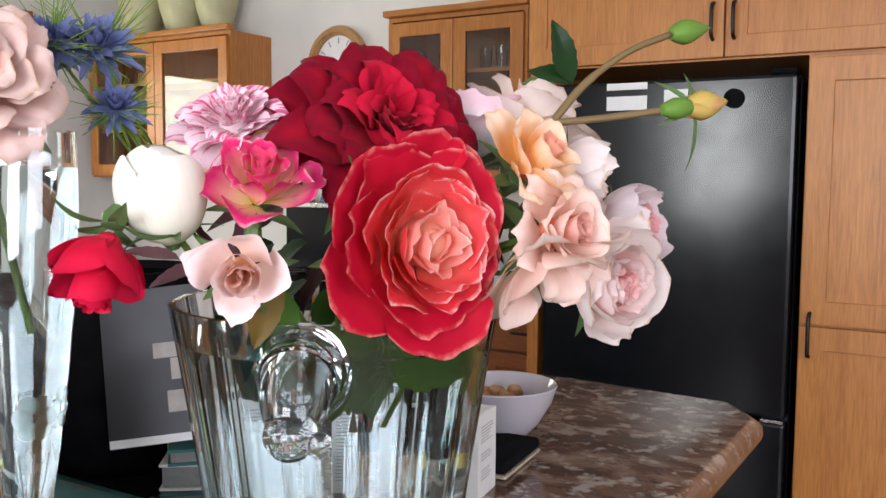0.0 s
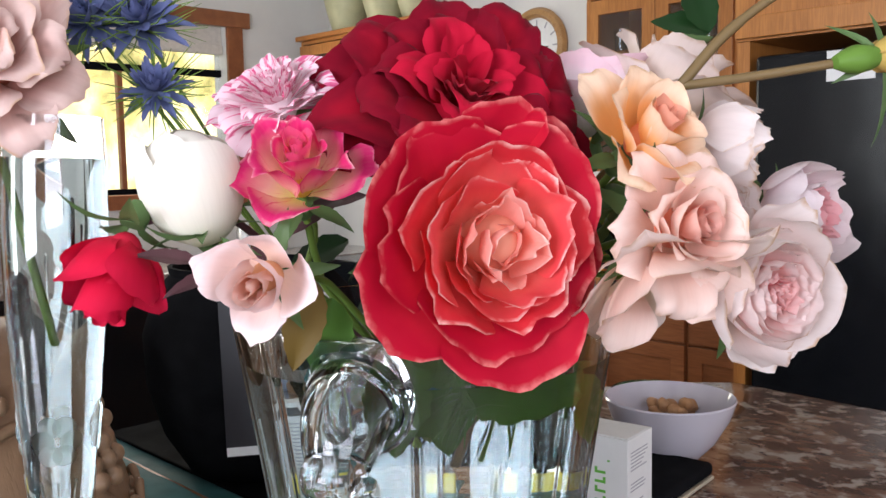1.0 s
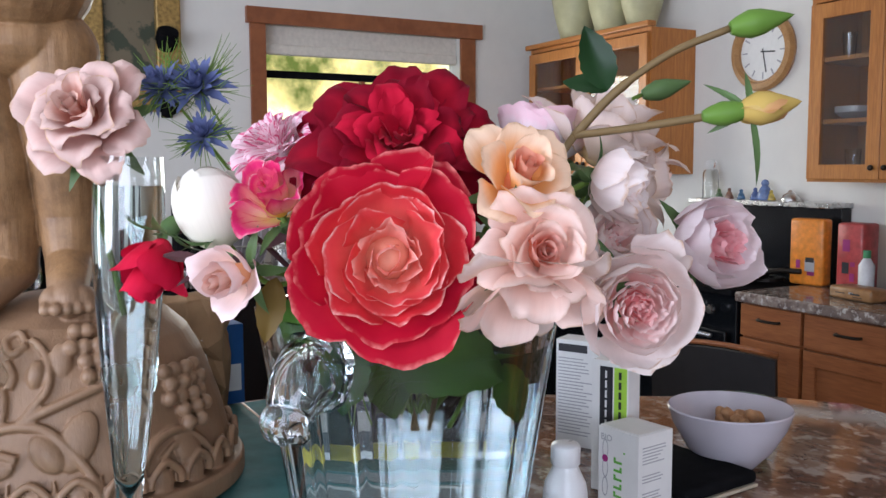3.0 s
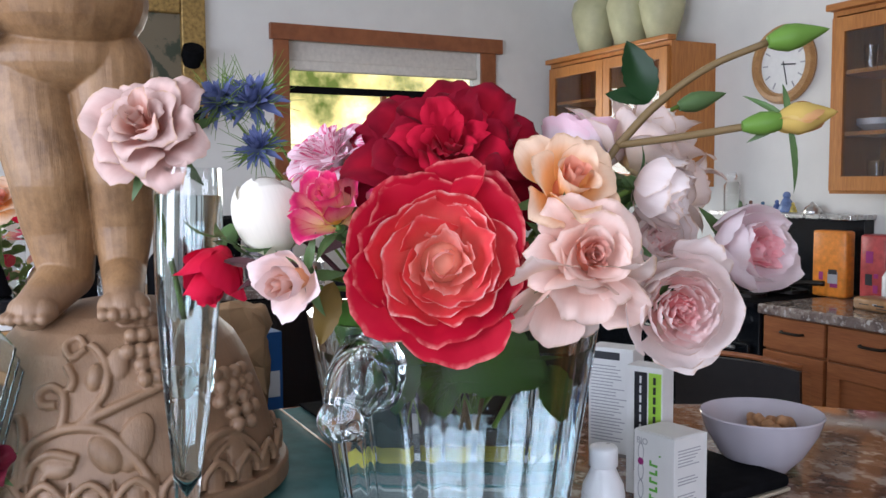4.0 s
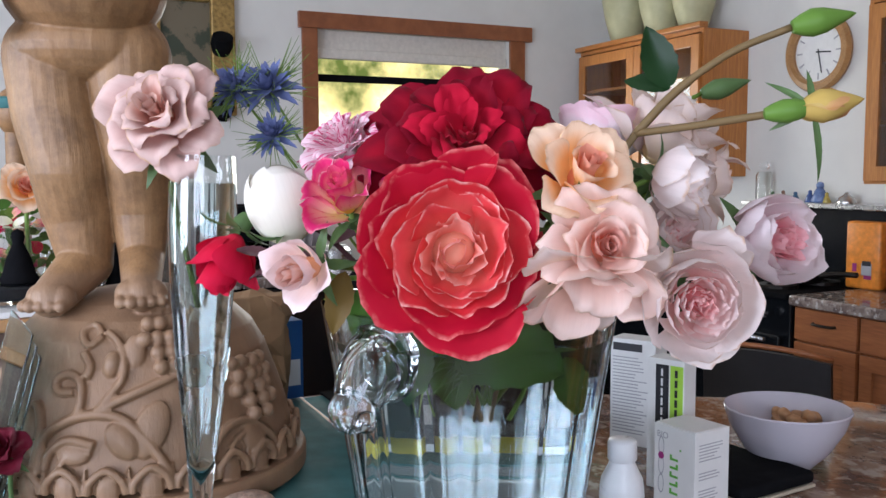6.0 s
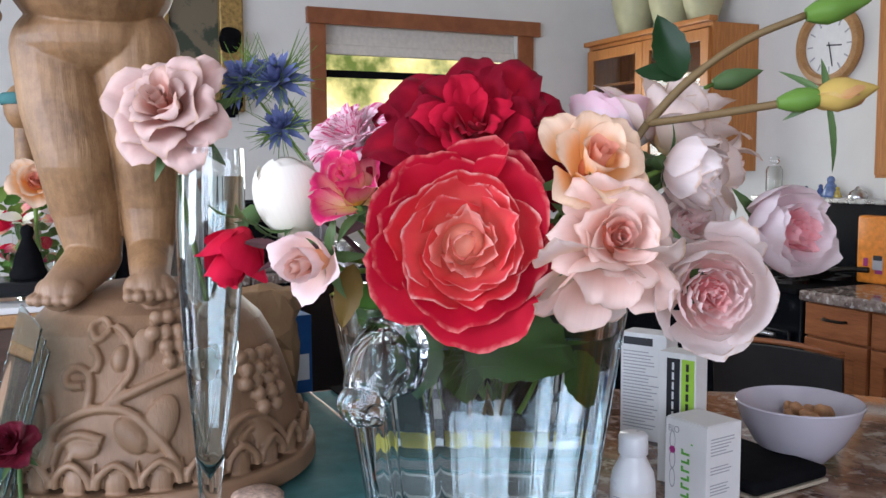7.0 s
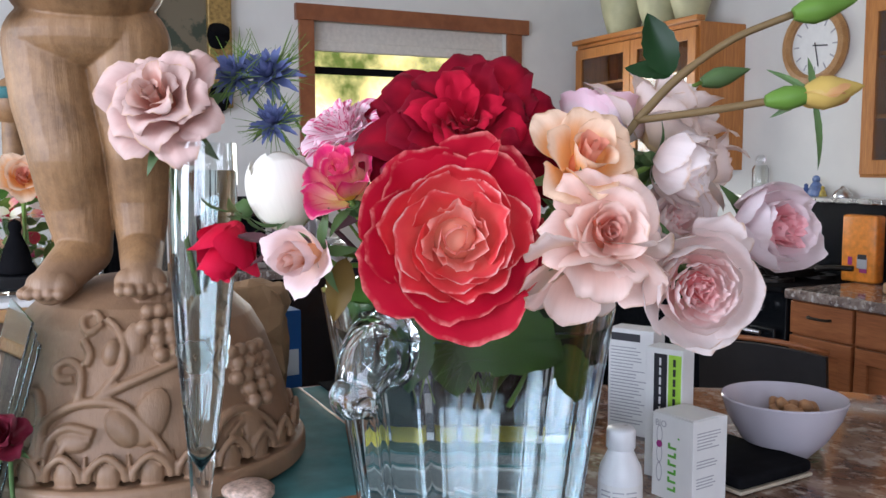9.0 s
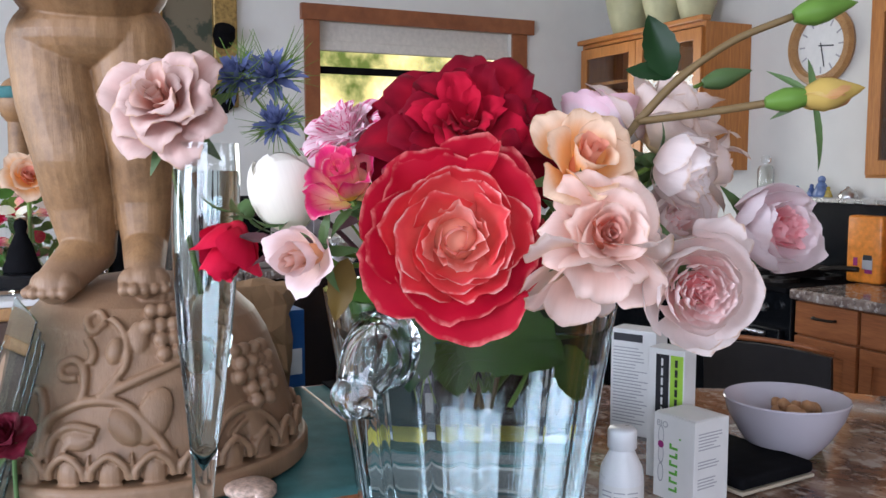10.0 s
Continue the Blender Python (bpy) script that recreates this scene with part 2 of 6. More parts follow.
def lathe(profile, n=32, bm=None, closed=False):
    """Turns a list of (radius, height) about z."""
    bm = bm or bmesh.new()
    rings = []
    for r, z in profile:
        if r < 1e-6:
            rings.append([bm.verts.new((0, 0, z))])
        else:
            rings.append([bm.verts.new((r * math.cos(2 * math.pi * i / n), r * math.sin(2 * math.pi * i / n), z)) for i in range(n)])
    pairs = list(zip(rings, rings[1:])) + ([(rings[-1], rings[0])] if closed else [])
    for a, b in pairs:
        for i in range(n):
            j = (i + 1) % n
            if len(a) == 1 and len(b) == 1:
                continue
            if len(a) == 1:
                bm.faces.new((a[0], b[j], b[i]))
            elif len(b) == 1:
                bm.faces.new((a[i], a[j], b[0]))
            else:
                bm.faces.new((a[i], a[j], b[j], b[i]))
    bmesh.ops.recalc_face_normals(bm, faces=bm.faces[:])
    return bm


def tube(points, radii, n=8, bm=None, caps=True):
    """A tube along points; radii: one or a list."""
    bm = bm or bmesh.new()
    pts = [Vector(p) for p in points]
    rad = radii if isinstance(radii, (list, tuple)) else [radii] * len(pts)
    rings, side = [], None
    for i, p in enumerate(pts):
        d = (pts[min(i + 1, len(pts) - 1)] - pts[max(i - 1, 0)]).normalized()
        if side is None:
            side = d.orthogonal().normalized()
        side = (side - d * side.dot(d)).normalized()
        up = d.cross(side)
        rings.append([bm.verts.new(p + (side * math.cos(2 * math.pi * k / n) + up * math.sin(2 * math.pi * k / n)) * rad[i]) for k in range(n)])
    for a, b in zip(rings, rings[1:]):
        for k in range(n):
            bm.faces.new((a[k], a[(k + 1) % n], b[(k + 1) % n], b[k]))
    if caps:
        bm.faces.new(rings[0][::-1])
        bm.faces.new(rings[-1])
    return bm


def bend(points, steps=6):
    """A smooth line through points (Catmull-Rom)."""
    p = [Vector(q) for q in points]
    p = [p[0] * 2 - p[1]] + p + [p[-1] * 2 - p[-2]]
    out = []
    for i in range(1, len(p) - 2):
        for s in range(steps):
            t = s / steps
            out.append(0.5 * ((2 * p[i]) + (p[i + 1] - p[i - 1]) * t + (2 * p[i - 1] - 5 * p[i] + 4 * p[i + 1] - p[i + 2]) * t * t
                              + (3 * p[i] - p[i - 1] - 3 * p[i + 1] + p[i + 2]) * t ** 3))
    out.append(p[-2])
    return out


def blob(rx, ry, rz, m=None, bm=None, u=16, v=10):
    own = bmesh.new()
    bmesh.ops.create_uvsphere(own, u_segments=u, v_segments=v, radius=1)
    bmesh.ops.scale(own, vec=(rx, ry, rz), verts=own.verts[:])
    if m is not None:
        bmesh.ops.transform(own, matrix=m, verts=own.verts[:])
    return own if bm is None else merge(bm, own)


def facing(place, axis, spin=0.0):
    """The pose of a thing whose z points along axis."""
    q = Vector(axis).normalized().to_track_quat("Z", "Y")
    return Matrix.Translation(place) @ q.to_matrix().to_4x4() @ pose(0, 0, 0, 0, 0, spin)


# ---------- room ----------
XW, XE, YS, YN, ZC = -4.58, 3.2, -3.2, 3.815, 2.95


def setting(name, bm, mat, label, category):
    return tagged(part(name, bm, mat), label, category, kind="structure")


def wall_with_hole(a0, a1, z0, z1, h0, h1, hz0, hz1, put):
    """Four boxes round an opening; put(a0, a1, z0, z1) gives a box."""
    bm = put(a0, h0, z0, z1)
    for q in (put(h1, a1, z0, z1), put(h0, h1, z0, hz0), put(h0, h1, hz1, z1)):
        merge(bm, q)
    return bm


setting("floor", box(XW, XE, YS, YN, -0.1, 0), M["floor"], "brown wooden floor boards", "floor")
setting("ceiling", box(XW, XE, YS, YN, ZC, ZC + 0.1), M["ceiling"], "plain off-white painted ceiling", "ceiling")
setting("wall_north", box(XW - 0.15, XE + 0.15, YN, YN + 0.15, 0, ZC), M["wall"], "off-white painted kitchen wall", "wall")
WY0, WY1, WZ0, WZ1 = 1.78, 3.05, 1.30, 2.27
setting("wall_west", wall_with_hole(YS, YN, 0, ZC, WY0, WY1, WZ0, WZ1, lambda a, b, c, d: box(XW - 0.15, XW, a, b, c, d)), M["wall"], "off-white painted wall with a window", "wall")
south = wall_with_hole(XW, -1.3, 0, ZC, -2.455, -1.705, 0.9, 2.4, lambda a, b, c, d: box(a, b, YS - 0.15, YS, c, d))
merge(south, wall_with_hole(-1.3, XE, 0, ZC, -0.3, 1.5, 0.97, 2.47, lambda a, b, c, d: box(a, b, YS - 0.15, YS, c, d)))
setting("wall_south", south, M["wall"], "off-white painted wall with two windows", "wall")
setting("wall_east", wall_with_hole(YS, YN, 0, ZC, -2.3, 0.1, 1.05, 2.4, lambda a, b, c, d: box(XE, XE + 0.15, a, b, c, d)), M["wall"], "off-white painted wall with a wide window", "wall")

# west window: casing, sash, blind, self-lit backdrop of a sunlit garden
win = thing("window_1", "kitchen window in red fir casing with rolled blind", "window", kind="structure")
part("header", box(XW - 0.005, XW + 0.035, 1.68, 3.195, 2.265, 2.355, 0.003), M["casing"], win)
part("casing", box(XW, XW + 0.022, 1.70, 1.79, 1.24, 2.265, 0.002), M["casing"], win)
part("casing", box(XW, XW + 0.022, 3.045, 3.15, 1.24, 2.265, 0.002), M["casing"], win)
part("window_sill", box(XW - 0.1, XW + 0.06, 1.66, 3.19, 1.22, 1.30, 0.004), M["casing"], win)
for zz in (1.31, 2.0):
    part("sash_rail", box(XW - 0.11, XW - 0.07, WY0, WY1, zz - 0.02, zz + 0.02, 0.003), M["blackmatt"], win)
part("sash_rail", box(XW - 0.11, XW - 0.07, 2.40, 2.43, 1.33, 1.98, 0.003), M["casing"], win)
pane = part("pane", box(XW - 0.095, XW - 0.09, WY0, WY1, 1.30, 2.27), M["pane"], win)
pane.visible_shadow = False
part("blind", box(XW - 0.06, XW - 0.05, WY0 + 0.005, WY1 - 0.005, 2.15, 2.268), M["blind"], win, "rolled-up linen roman blind")
part("blind_fold", box(XW - 0.065, XW - 0.03, WY0 + 0.005, WY1 - 0.005, 2.105, 2.165, 0.01), M["blind"], win)

# the garden glows by itself: its sunlight is put into the emission colours
garden_m = bpy.data.materials.new("self_lit_garden")
garden_m.use_nodes = True
gt = garden_m.node_tree
gt.nodes.remove(gt.nodes["Principled BSDF"])
gv = coords(gt)
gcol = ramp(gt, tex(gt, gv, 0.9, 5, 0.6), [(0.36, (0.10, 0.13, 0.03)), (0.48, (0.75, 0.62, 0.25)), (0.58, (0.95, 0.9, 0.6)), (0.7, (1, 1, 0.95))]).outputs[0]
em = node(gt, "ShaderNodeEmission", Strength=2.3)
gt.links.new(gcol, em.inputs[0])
gt.links.new(em.outputs[0], gt.nodes["Material Output"].inputs[0])
tagged(part("backdrop", box(-9.1, -9.0, -2, 9, 0, 6), garden_m), "self-lit backdrop of a sunlit yellow-green garden beyond the window", "garden", kind="structure")

# ---------- kitchen run on the north wall ----------


def panel_door(parent, x0, x1, y, z0, z1, mat_v, mat_h, stile=0.06, glazed=False, name="door"):
    """A framed door whose face lies at y, looking to -y."""
    bm = bmesh.new()
    rings = []
    for yy in (y, y + 0.022):
        for o in (0.0, stile):
            rings.append([bm.verts.new(p) for p in ((x0 + o, yy, z0 + o), (x1 - o, yy, z0 + o), (x1 - o, yy, z1 - o), (x0 + o, yy, z1 - o))])
    for a, b in ((0, 1), (1, 3), (3, 2), (2, 0)):
        for k in range(4):
            bm.faces.new((rings[a][k], rings[a][(k + 1) % 4], rings[b][(k + 1) % 4], rings[b][k]))
    bmesh.ops.recalc_face_normals(bm, faces=bm.faces[:])
    bmesh.ops.bevel(bm, geom=bm.edges[:], offset=0.0025, segments=2, affect="EDGES", profile=0.5)
    d = part(name, bm, mat_v, parent)
    if glazed:
        part("pane", box(x0 + stile - 0.004, x1 - stile + 0.004, y + 0.010, y + 0.014, z0 + stile - 0.004, z1 - stile + 0.004), M["pane"], d)
    else:
        part("door_panel", box(x0 + stile - 0.004, x1 - stile + 0.004, y + 0.009, y + 0.016, z0 + stile - 0.004, z1 - stile + 0.004), mat_v, d)
    return d


def bar_handle(parent, x, y, z, upright=True, length=0.10):
    bm = bmesh.new()
    if upright:
        pts = [(x, y, z - length / 2), (x, y - 0.022, z - length / 2 + 0.012), (x, y - 0.026, z), (x, y - 0.022, z + length / 2 - 0.012), (x, y, z + length / 2)]
    else:
        pts = [(x - length / 2, y, z), (x - length / 2 + 0.012, y - 0.022, z), (x, y - 0.026, z), (x + length / 2 - 0.012, y - 0.022, z), (x + length / 2, y, z)]
    tube(bend(pts, 4), 0.006, 8, bm)
    return part("handle", bm, M["iron"], parent, "dark iron pull handle", True)


def carcass(parent, x0, x1, y0, y1, z0, z1, mat):
    t = 0.02
    part("side", box(x0, x0 + t, y0, y1, z0, z1), mat, parent)
    part("side", box(x1 - t, x1, y0, y1, z0, z1), mat, parent)
    part("bottom", box(x0 + t, x1 - t, y0, y1, z0, z0 + t), mat, parent)
    part("top", box(x0 + t, x1 - t, y0, y1, z1 - t, z1), mat, parent)
    part("back", box(x0 + t, x1 - t, y1 - 0.01, y1, z0 + t, z1 - t), mat, parent)


def glazed_cabinet(x0, x1, z0, z1, label, shelves):
    c = thing("wall_cabinet", label, "cabinet", "glazed wall cabinets")
    carcass(c, x0, x1, 3.50, YN - 0.003, z0, z1, M["fir"])
    mid = (x0 + x1) / 2
    for a, b, s in ((x0 + 0.012, mid - 0.002, 1), (mid + 0.002, x1 - 0.012, -1)):
        d = panel_door(c, a, b, 3.478, z0 + 0.012, z1 - 0.03, M["fir"], M["fir_h"], 0.062, True)
        hx = mid - 0.03 * s
        part("knob", blob(0.012, 0.012, 0.012, pose(hx, 3.466, z0 + 0.06)), M["iron"], d, "", True)
    for z in shelves:
        part("shelf", box(x0 + 0.021, x1 - 0.021, 3.51, 3.80, z, z + 0.018), M["fir_h"], c)
    part("cornice", box(x0 - 0.012, x1 + 0.012, 3.462, 3.52, z1 + 0.001, z1 + 0.03, 0.005), M["fir_h"], c)
    return c


glazed_cabinet(-4.455, -3.318, 1.42, 2.20, "fir wall cabinet with glazed doors, pottery on its top", (1.68, 1.94))
glazed_cabinet(-2.305, -1.585, 1.393, 2.17, "fir wall cabinet with glazed doors and stacked dishes", (1.64, 1.90))


def drinking_glass(x, y, z, r=0.03, h=0.11):
    g = tagged(part("drinking_glass", lathe([(0, 0), (r * 0.8, 0), (r, h), (r - 0.002, h), (r * 0.8 - 0.002, 0.006), (0, 0.006)], 16), M["pane"], None, "", True), "clear drinking glass inside the glazed cabinet", "glass", "glasses in the cabinet")
    g.matrix_world = pose(x, y, z)


for i in range(6):
    drinking_glass(-2.22 + i * 0.11, 3.64 + 0.05 * (i % 2), 1.919)
for i in range(3):
    drinking_glass(-2.2 + i * 0.2, 3.66, 1.414, 0.035, 0.12)
for i in range(4):
    p = tagged(part("dish_stack", lathe([(0, 0), (0.05, 0), (0.085, 0.03), (0.085, 0.055), (0.08, 0.055), (0.05, 0.012), (0, 0.012)], 20), M["bowl"], None, "", True), "white stacked dishes on a cabinet shelf", "dishes", "dishes in cabinets")
    p.matrix_world = pose(-2.18 + 0.19 * i, 3.64, 1.659)
for i in range(4):
    p = tagged(part("dish_stack", lathe([(0, 0), (0.05, 0), (0.085, 0.05), (0.085, 0.11), (0.08, 0.11), (0.05, 0.012), (0, 0.012)], 20), M["bowl"], None, "", True), "white stacked dishes on a cabinet shelf", "dishes", "dishes in cabinets")
    p.matrix_world = pose(-4.28 + 0.27 * i, 3.64, 1.699)

# pottery on top of the cabinet
for x, r, h in ((-4.17, 0.15, 0.36), (-3.83, 0.145, 0.34), (-3.56, 0.13, 0.30)):
    v = tagged(part("pottery_vase", lathe([(0, 0), (r * 0.55, 0), (r * 0.6, 0.01), (r * 0.85, h * 0.4), (r, h * 0.72), (r * 0.9, h * 0.9), (r * 0.6, h), (r * 0.55, h), (r * 0.85, h * 0.88), (r * 0.94, h * 0.7), (r * 0.5, 0.02), (0, 0.02)], 36), M["pottery"], None, "", True), "pale celadon pottery vase on the wall cabinet", "vase", "pottery vases")
    v.matrix_world = pose(x, 3.64, 2.231)

# base cabinets and worktop
def base_unit(x0, x1, drawers=1):
    c = thing("base_cabinet", "red fir base cabinet with drawer and iron pull", "cabinet", "base cabinets")
    part("body", box(x0, x1, 3.225, YN - 0.003, 0.1, 0.879), M["redfir"], c)
    part("plinth", box(x0, x1, 3.28, 3.5, 0.0, 0.099), M["blackmatt"], c)
    d = part("drawer", box(x0 + 0.006, x1 - 0.006, 3.2, 3.222, 0.735, 0.872, 0.004), M["redfir"], c)
    bar_handle(d, (x0 + x1) / 2, 3.2, 0.815, False, 0.11)
    panel_door(c, x0 + 0.006, x1 - 0.006, 3.2, 0.11, 0.725, M["redfir"], M["redfir"], 0.06)


for a, b in ((-2.385, -2.06), (-2.055, -1.63), (-1.625, -1.25)):
    base_unit(a, b)
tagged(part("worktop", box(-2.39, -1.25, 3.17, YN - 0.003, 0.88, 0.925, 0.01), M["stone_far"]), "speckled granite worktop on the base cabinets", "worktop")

# range with back guard
rng = thing("cooking_range", "black enamel cooking range with high back shelf", "range")
part("body", box(-3.16, -2.40, 3.2, YN - 0.01, 0.02, 0.90, 0.006), M["black"], rng)
part("oven_door", box(-3.13, -2.43, 3.165, 3.199, 0.22, 0.74, 0.008), M["black"], rng)
part("handle", tube([(-3.08, 3.13, 0.72), (-2.48, 3.13, 0.72)], 0.011), M["steel"], rng, "steel oven rail", True)
part("cooktop", box(-3.16, -2.40, 3.165, 3.74, 0.901, 0.925, 0.006), M["blackmatt"], rng)
part("back_guard", box(-3.16, -2.31, 3.745, YN - 0.004, 0.90, 1.27, 0.004), M["black"], rng)
part("shelf", box(-3.17, -2.30, 3.64, YN - 0.004, 1.271, 1.295, 0.004), M["steel"], rng, "bright trim shelf")
for i in range(5):
    k = lathe([(0, 0), (0.02, 0), (0.018, 0.022), (0, 0.024)], 16)
    bmesh.ops.transform(k, matrix=pose(-3.05 + 0.135 * i, 3.164, 0.83, 90, 0, 0), verts=k.verts[:])
    part("knob", k, M["steel"], rng, "", True)
for i in range(4):
    part("burner", lathe([(0.05, 0), (0.09, 0), (0.09, 0.015), (0.05, 0.015)], 20, None, True), M["iron"], rng).location = (-2.97 + 0.38 * (i % 2), 3.32 + 0.26 * (i // 2), 0.926)

# fridge
fr = thing("refrigerator", "glossy black bottom-freezer refrigerator", "refrigerator")
part("body", box(-1.175, -0.368, 2.87, 3.60, 0.02, 1.745, 0.004), M["black"], fr)
part("door", box(-1.172, -0.371, 2.80, 2.868, 0.712, 1.748, 0.012), M["black"], fr)
part("freezer_door", box(-1.172, -0.371, 2.80, 2.868, 0.06, 0.700, 0.012), M["black"], fr)
part("hinge", box(-0.44, -0.375, 2.79, 2.87, 0.701, 0.711, 0.002), M["steel"], fr)
part("top_hinge", box(-0.45, -0.375, 2.81, 2.88, 1.749, 1.765, 0.003), M["blackmatt"], fr)

# tall units round the fridge
up = thing("upper_cabinet", "honey fir cabinet above the refrigerator", "cabinet")
part("body", box(-1.245, 0.065, 2.825, YN - 0.003, 1.80, 2.55), M["fir"], up)
for a, b, h in ((-1.24, -0.588, -0.62), (-0.583, 0.06, -0.556)):
    d = panel_door(up, a, b, 2.80, 1.806, 2.52, M["fir"], M["fir_h"], 0.065)
    bar_handle(d, h, 2.80, 1.915, True, 0.11)
part("side_panel", box(-1.245, -1.205, 2.83, YN - 0.003, 0, 1.799), M["fir"], up, "honey fir end panel")
pan = thing("pantry_cabinet", "tall honey fir pantry cabinet with panelled doors", "cabinet")
part("body", box(-0.345, 0.75, 2.825, YN - 0.003, 0.0, 1.799), M["fir"], pan)
for z0, z1, hz in ((0.11, 1.005, 0.93), (1.012, 1.79, 0.0)):
    d = panel_door(pan, -0.34, 0.22, 2.80, z0, z1, M["fir"], M["fir_h"], 0.07)
    if hz:
        bar_handle(d, -0.312, 2.80, 0.98, True, 0.13)
up2 = thing("upper_cabinet", "honey fir cabinet above the pantry", "cabinet")
part("body", box(0.07, 0.75, 2.825, YN - 0.003, 1.80, 2.55), M["fir"], up2)

# clock
clock = thing("wall_clock", "round oak wall clock with a white dial", "clock", m=pose(-2.837, YN - 0.002, 2.03, 90, 0, 0))
part("case", lathe([(0.145, 0.0), (0.19, 0.0), (0.197, 0.02), (0.185, 0.04), (0.16, 0.045), (0.15, 0.03), (0.145, 0.03)], 48, None, True), M["oak"], clock, "oak ring", True)
part("dial", lathe([(0, 0.012), (0.15, 0.012), (0.15, 0.0), (0, 0.0)], 48), M["paper"], clock, "white dial")
for i in range(12):
    a = i * math.pi / 6
    part("numeral", merge(bmesh.new(), box(-0.0035, 0.0035, -0.016, 0.016, 0.0122, 0.0142), pose(0.118 * math.sin(a), 0.118 * math.cos(a), 0, 0, 0, -math.degrees(a))), M["grey_ink"], clock)
for ln, wd, a in ((0.075, 0.007, 95), (0.105, 0.005, 168)):
    part("clock_hand", merge(bmesh.new(), box(-wd / 2, wd / 2, -0.015, ln, 0.0145, 0.0165), pose(0, 0, 0, 0, 0, -a)), M["black_ink"], clock)

# window-side base units
for i in range(3):
    c = thing("base_unit", "black-fronted base unit under the window", "cabinet", "units under the window")
    y0 = 1.2 + i * 0.66
    part("body", box(XW + 0.003, -3.99, y0, y0 + 0.655, 0.0, 0.879), M["blackmatt"], c)
    part("door", box(-3.99, -3.968, y0 + 0.005, y0 + 0.65, 0.1, 0.87, 0.004), M["black"], c)
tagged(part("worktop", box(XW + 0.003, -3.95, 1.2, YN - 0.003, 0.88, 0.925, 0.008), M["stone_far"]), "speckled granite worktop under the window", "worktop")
corner = tagged(part("corner_unit", box(-3.94, -3.17, 3.22, YN - 0.003, 0.0, 0.92, 0.004), M["black"]), "black corner unit beside the range", "cabinet")

# ---------- granite bar ----------
BAR = 1.065
bar = thing("breakfast_bar", "raised breakfast bar with polished brown granite top", "counter")


def slab(corners, z0, z1, round_):
    bm = bmesh.new()
    lo = [bm.verts.new((x, y, z0)) for x, y in corners]
    hi = [bm.verts.new((x, y, z1)) for x, y in corners]
    bm.faces.new(lo[::-1])
    bm.faces.new(hi)
    n = len(corners)
    for i in range(n):
        bm.faces.new((lo[i], lo[(i + 1) % n], hi[(i + 1) % n], hi[i]))
    bmesh.ops.bevel(bm, geom=[e for e in bm.edges if abs(e.verts[0].co.z - e.verts[1].co.z) < 1e-6], offset=round_, segments=4, affect="EDGES", profile=0.5)
    return bm


part("granite_top", slab([(-1.12, -0.75), (-0.17, -0.75), (-0.17, 1.45), (-0.235, 1.545), (-0.60, 1.57), (-0.70, 1.49), (-0.82, 1.25), (-0.92, 1.06), (-1.12, 0.95)], BAR - 0.045, BAR, 0.02), M["granite"], bar, "polished brown granite slab", True)
part("base", box(-0.80, -0.4, -0.6, 1.2, 0, BAR - 0.046), M["redfir"], bar)

# ---------- fluted glass vase ----------
VC = Vector((-0.356, 0.615, BAR + 0.003))
VH, VR0, VR1 = 0.268, 0.098, 0.137


def fluted(z0, z1, r0, r1, inner, n=16, per=12, rows=10):
    """Rings of a tapered vessel; the outside has scooped panels with ribs between them."""
    rings = []
    for j in range(rows + 1):
        f = j / rows
        r = r0 + (r1 - r0) * f ** 1.15
        ring = []
        for i in range(n * per):
            a = 2 * math.pi * i / (n * per)
            w = (i % per) / per
            d = 0.0 if inner else 0.0026 * (1 - abs(2 * w - 1) ** 5) * (1 - 0.35 * f)
            ring.append(((r - d) * math.cos(a), (r - d) * math.sin(a), z0 + (z1 - z0) * f))
        rings.append(ring)
    return rings


def skin(bm, rings, flip=False):
    vs = [[bm.verts.new(p) for p in ring] for ring in rings]
    n = len(vs[0])
    for a, b in zip(vs, vs[1:]):
        for i in range(n):
            q = (a[i], a[(i + 1) % n], b[(i + 1) % n], b[i])
            bm.faces.new(q[::-1] if flip else q)
    return vs


vase = thing("glass_vase", "clear fluted glass vase with curled glass handle, filled with water", "vase", m=Matrix.Translation(VC))
bm = bmesh.new()
T = 0.0088
o = skin(bm, fluted(0, VH, VR0, VR1, False))
i_ = skin(bm, fluted(0.022, VH, VR0 - T, VR1 - T * 0.75, True), True)
n = len(o[0])
for k in range(n):
    bm.faces.new((o[-1][k], o[-1][(k + 1) % n], i_[-1][(k + 1) % n], i_[-1][k]))
bm.faces.new(o[0][::-1])
bm.faces.new(i_[0])
bmesh.ops.recalc_face_normals(bm, faces=bm.faces[:])
part("vase_body", bm, M["glass"], vase, "", True)
bm = bmesh.new()
ra, rb = VR0 - T, VR1 - T * 0.75
wr = []
for j in range(11):
    z = 0.0216 + (0.240 - 0.0216) * j / 10
    r = ra + (rb - ra) * max(0.0, (z - 0.022) / (VH - 0.022)) ** 1.15 + 0.0009
    wr.append([(r * math.cos(2 * math.pi * i / 140), r * math.sin(2 * math.pi * i / 140), z) for i in range(140)])
w = skin(bm, wr)
bm.faces.new(w[0][::-1])
bm.faces.new(w[-1])
bmesh.ops.recalc_face_normals(bm, faces=bm.faces[:])
part("water", bm, M["water"], vase, "clear water", True)
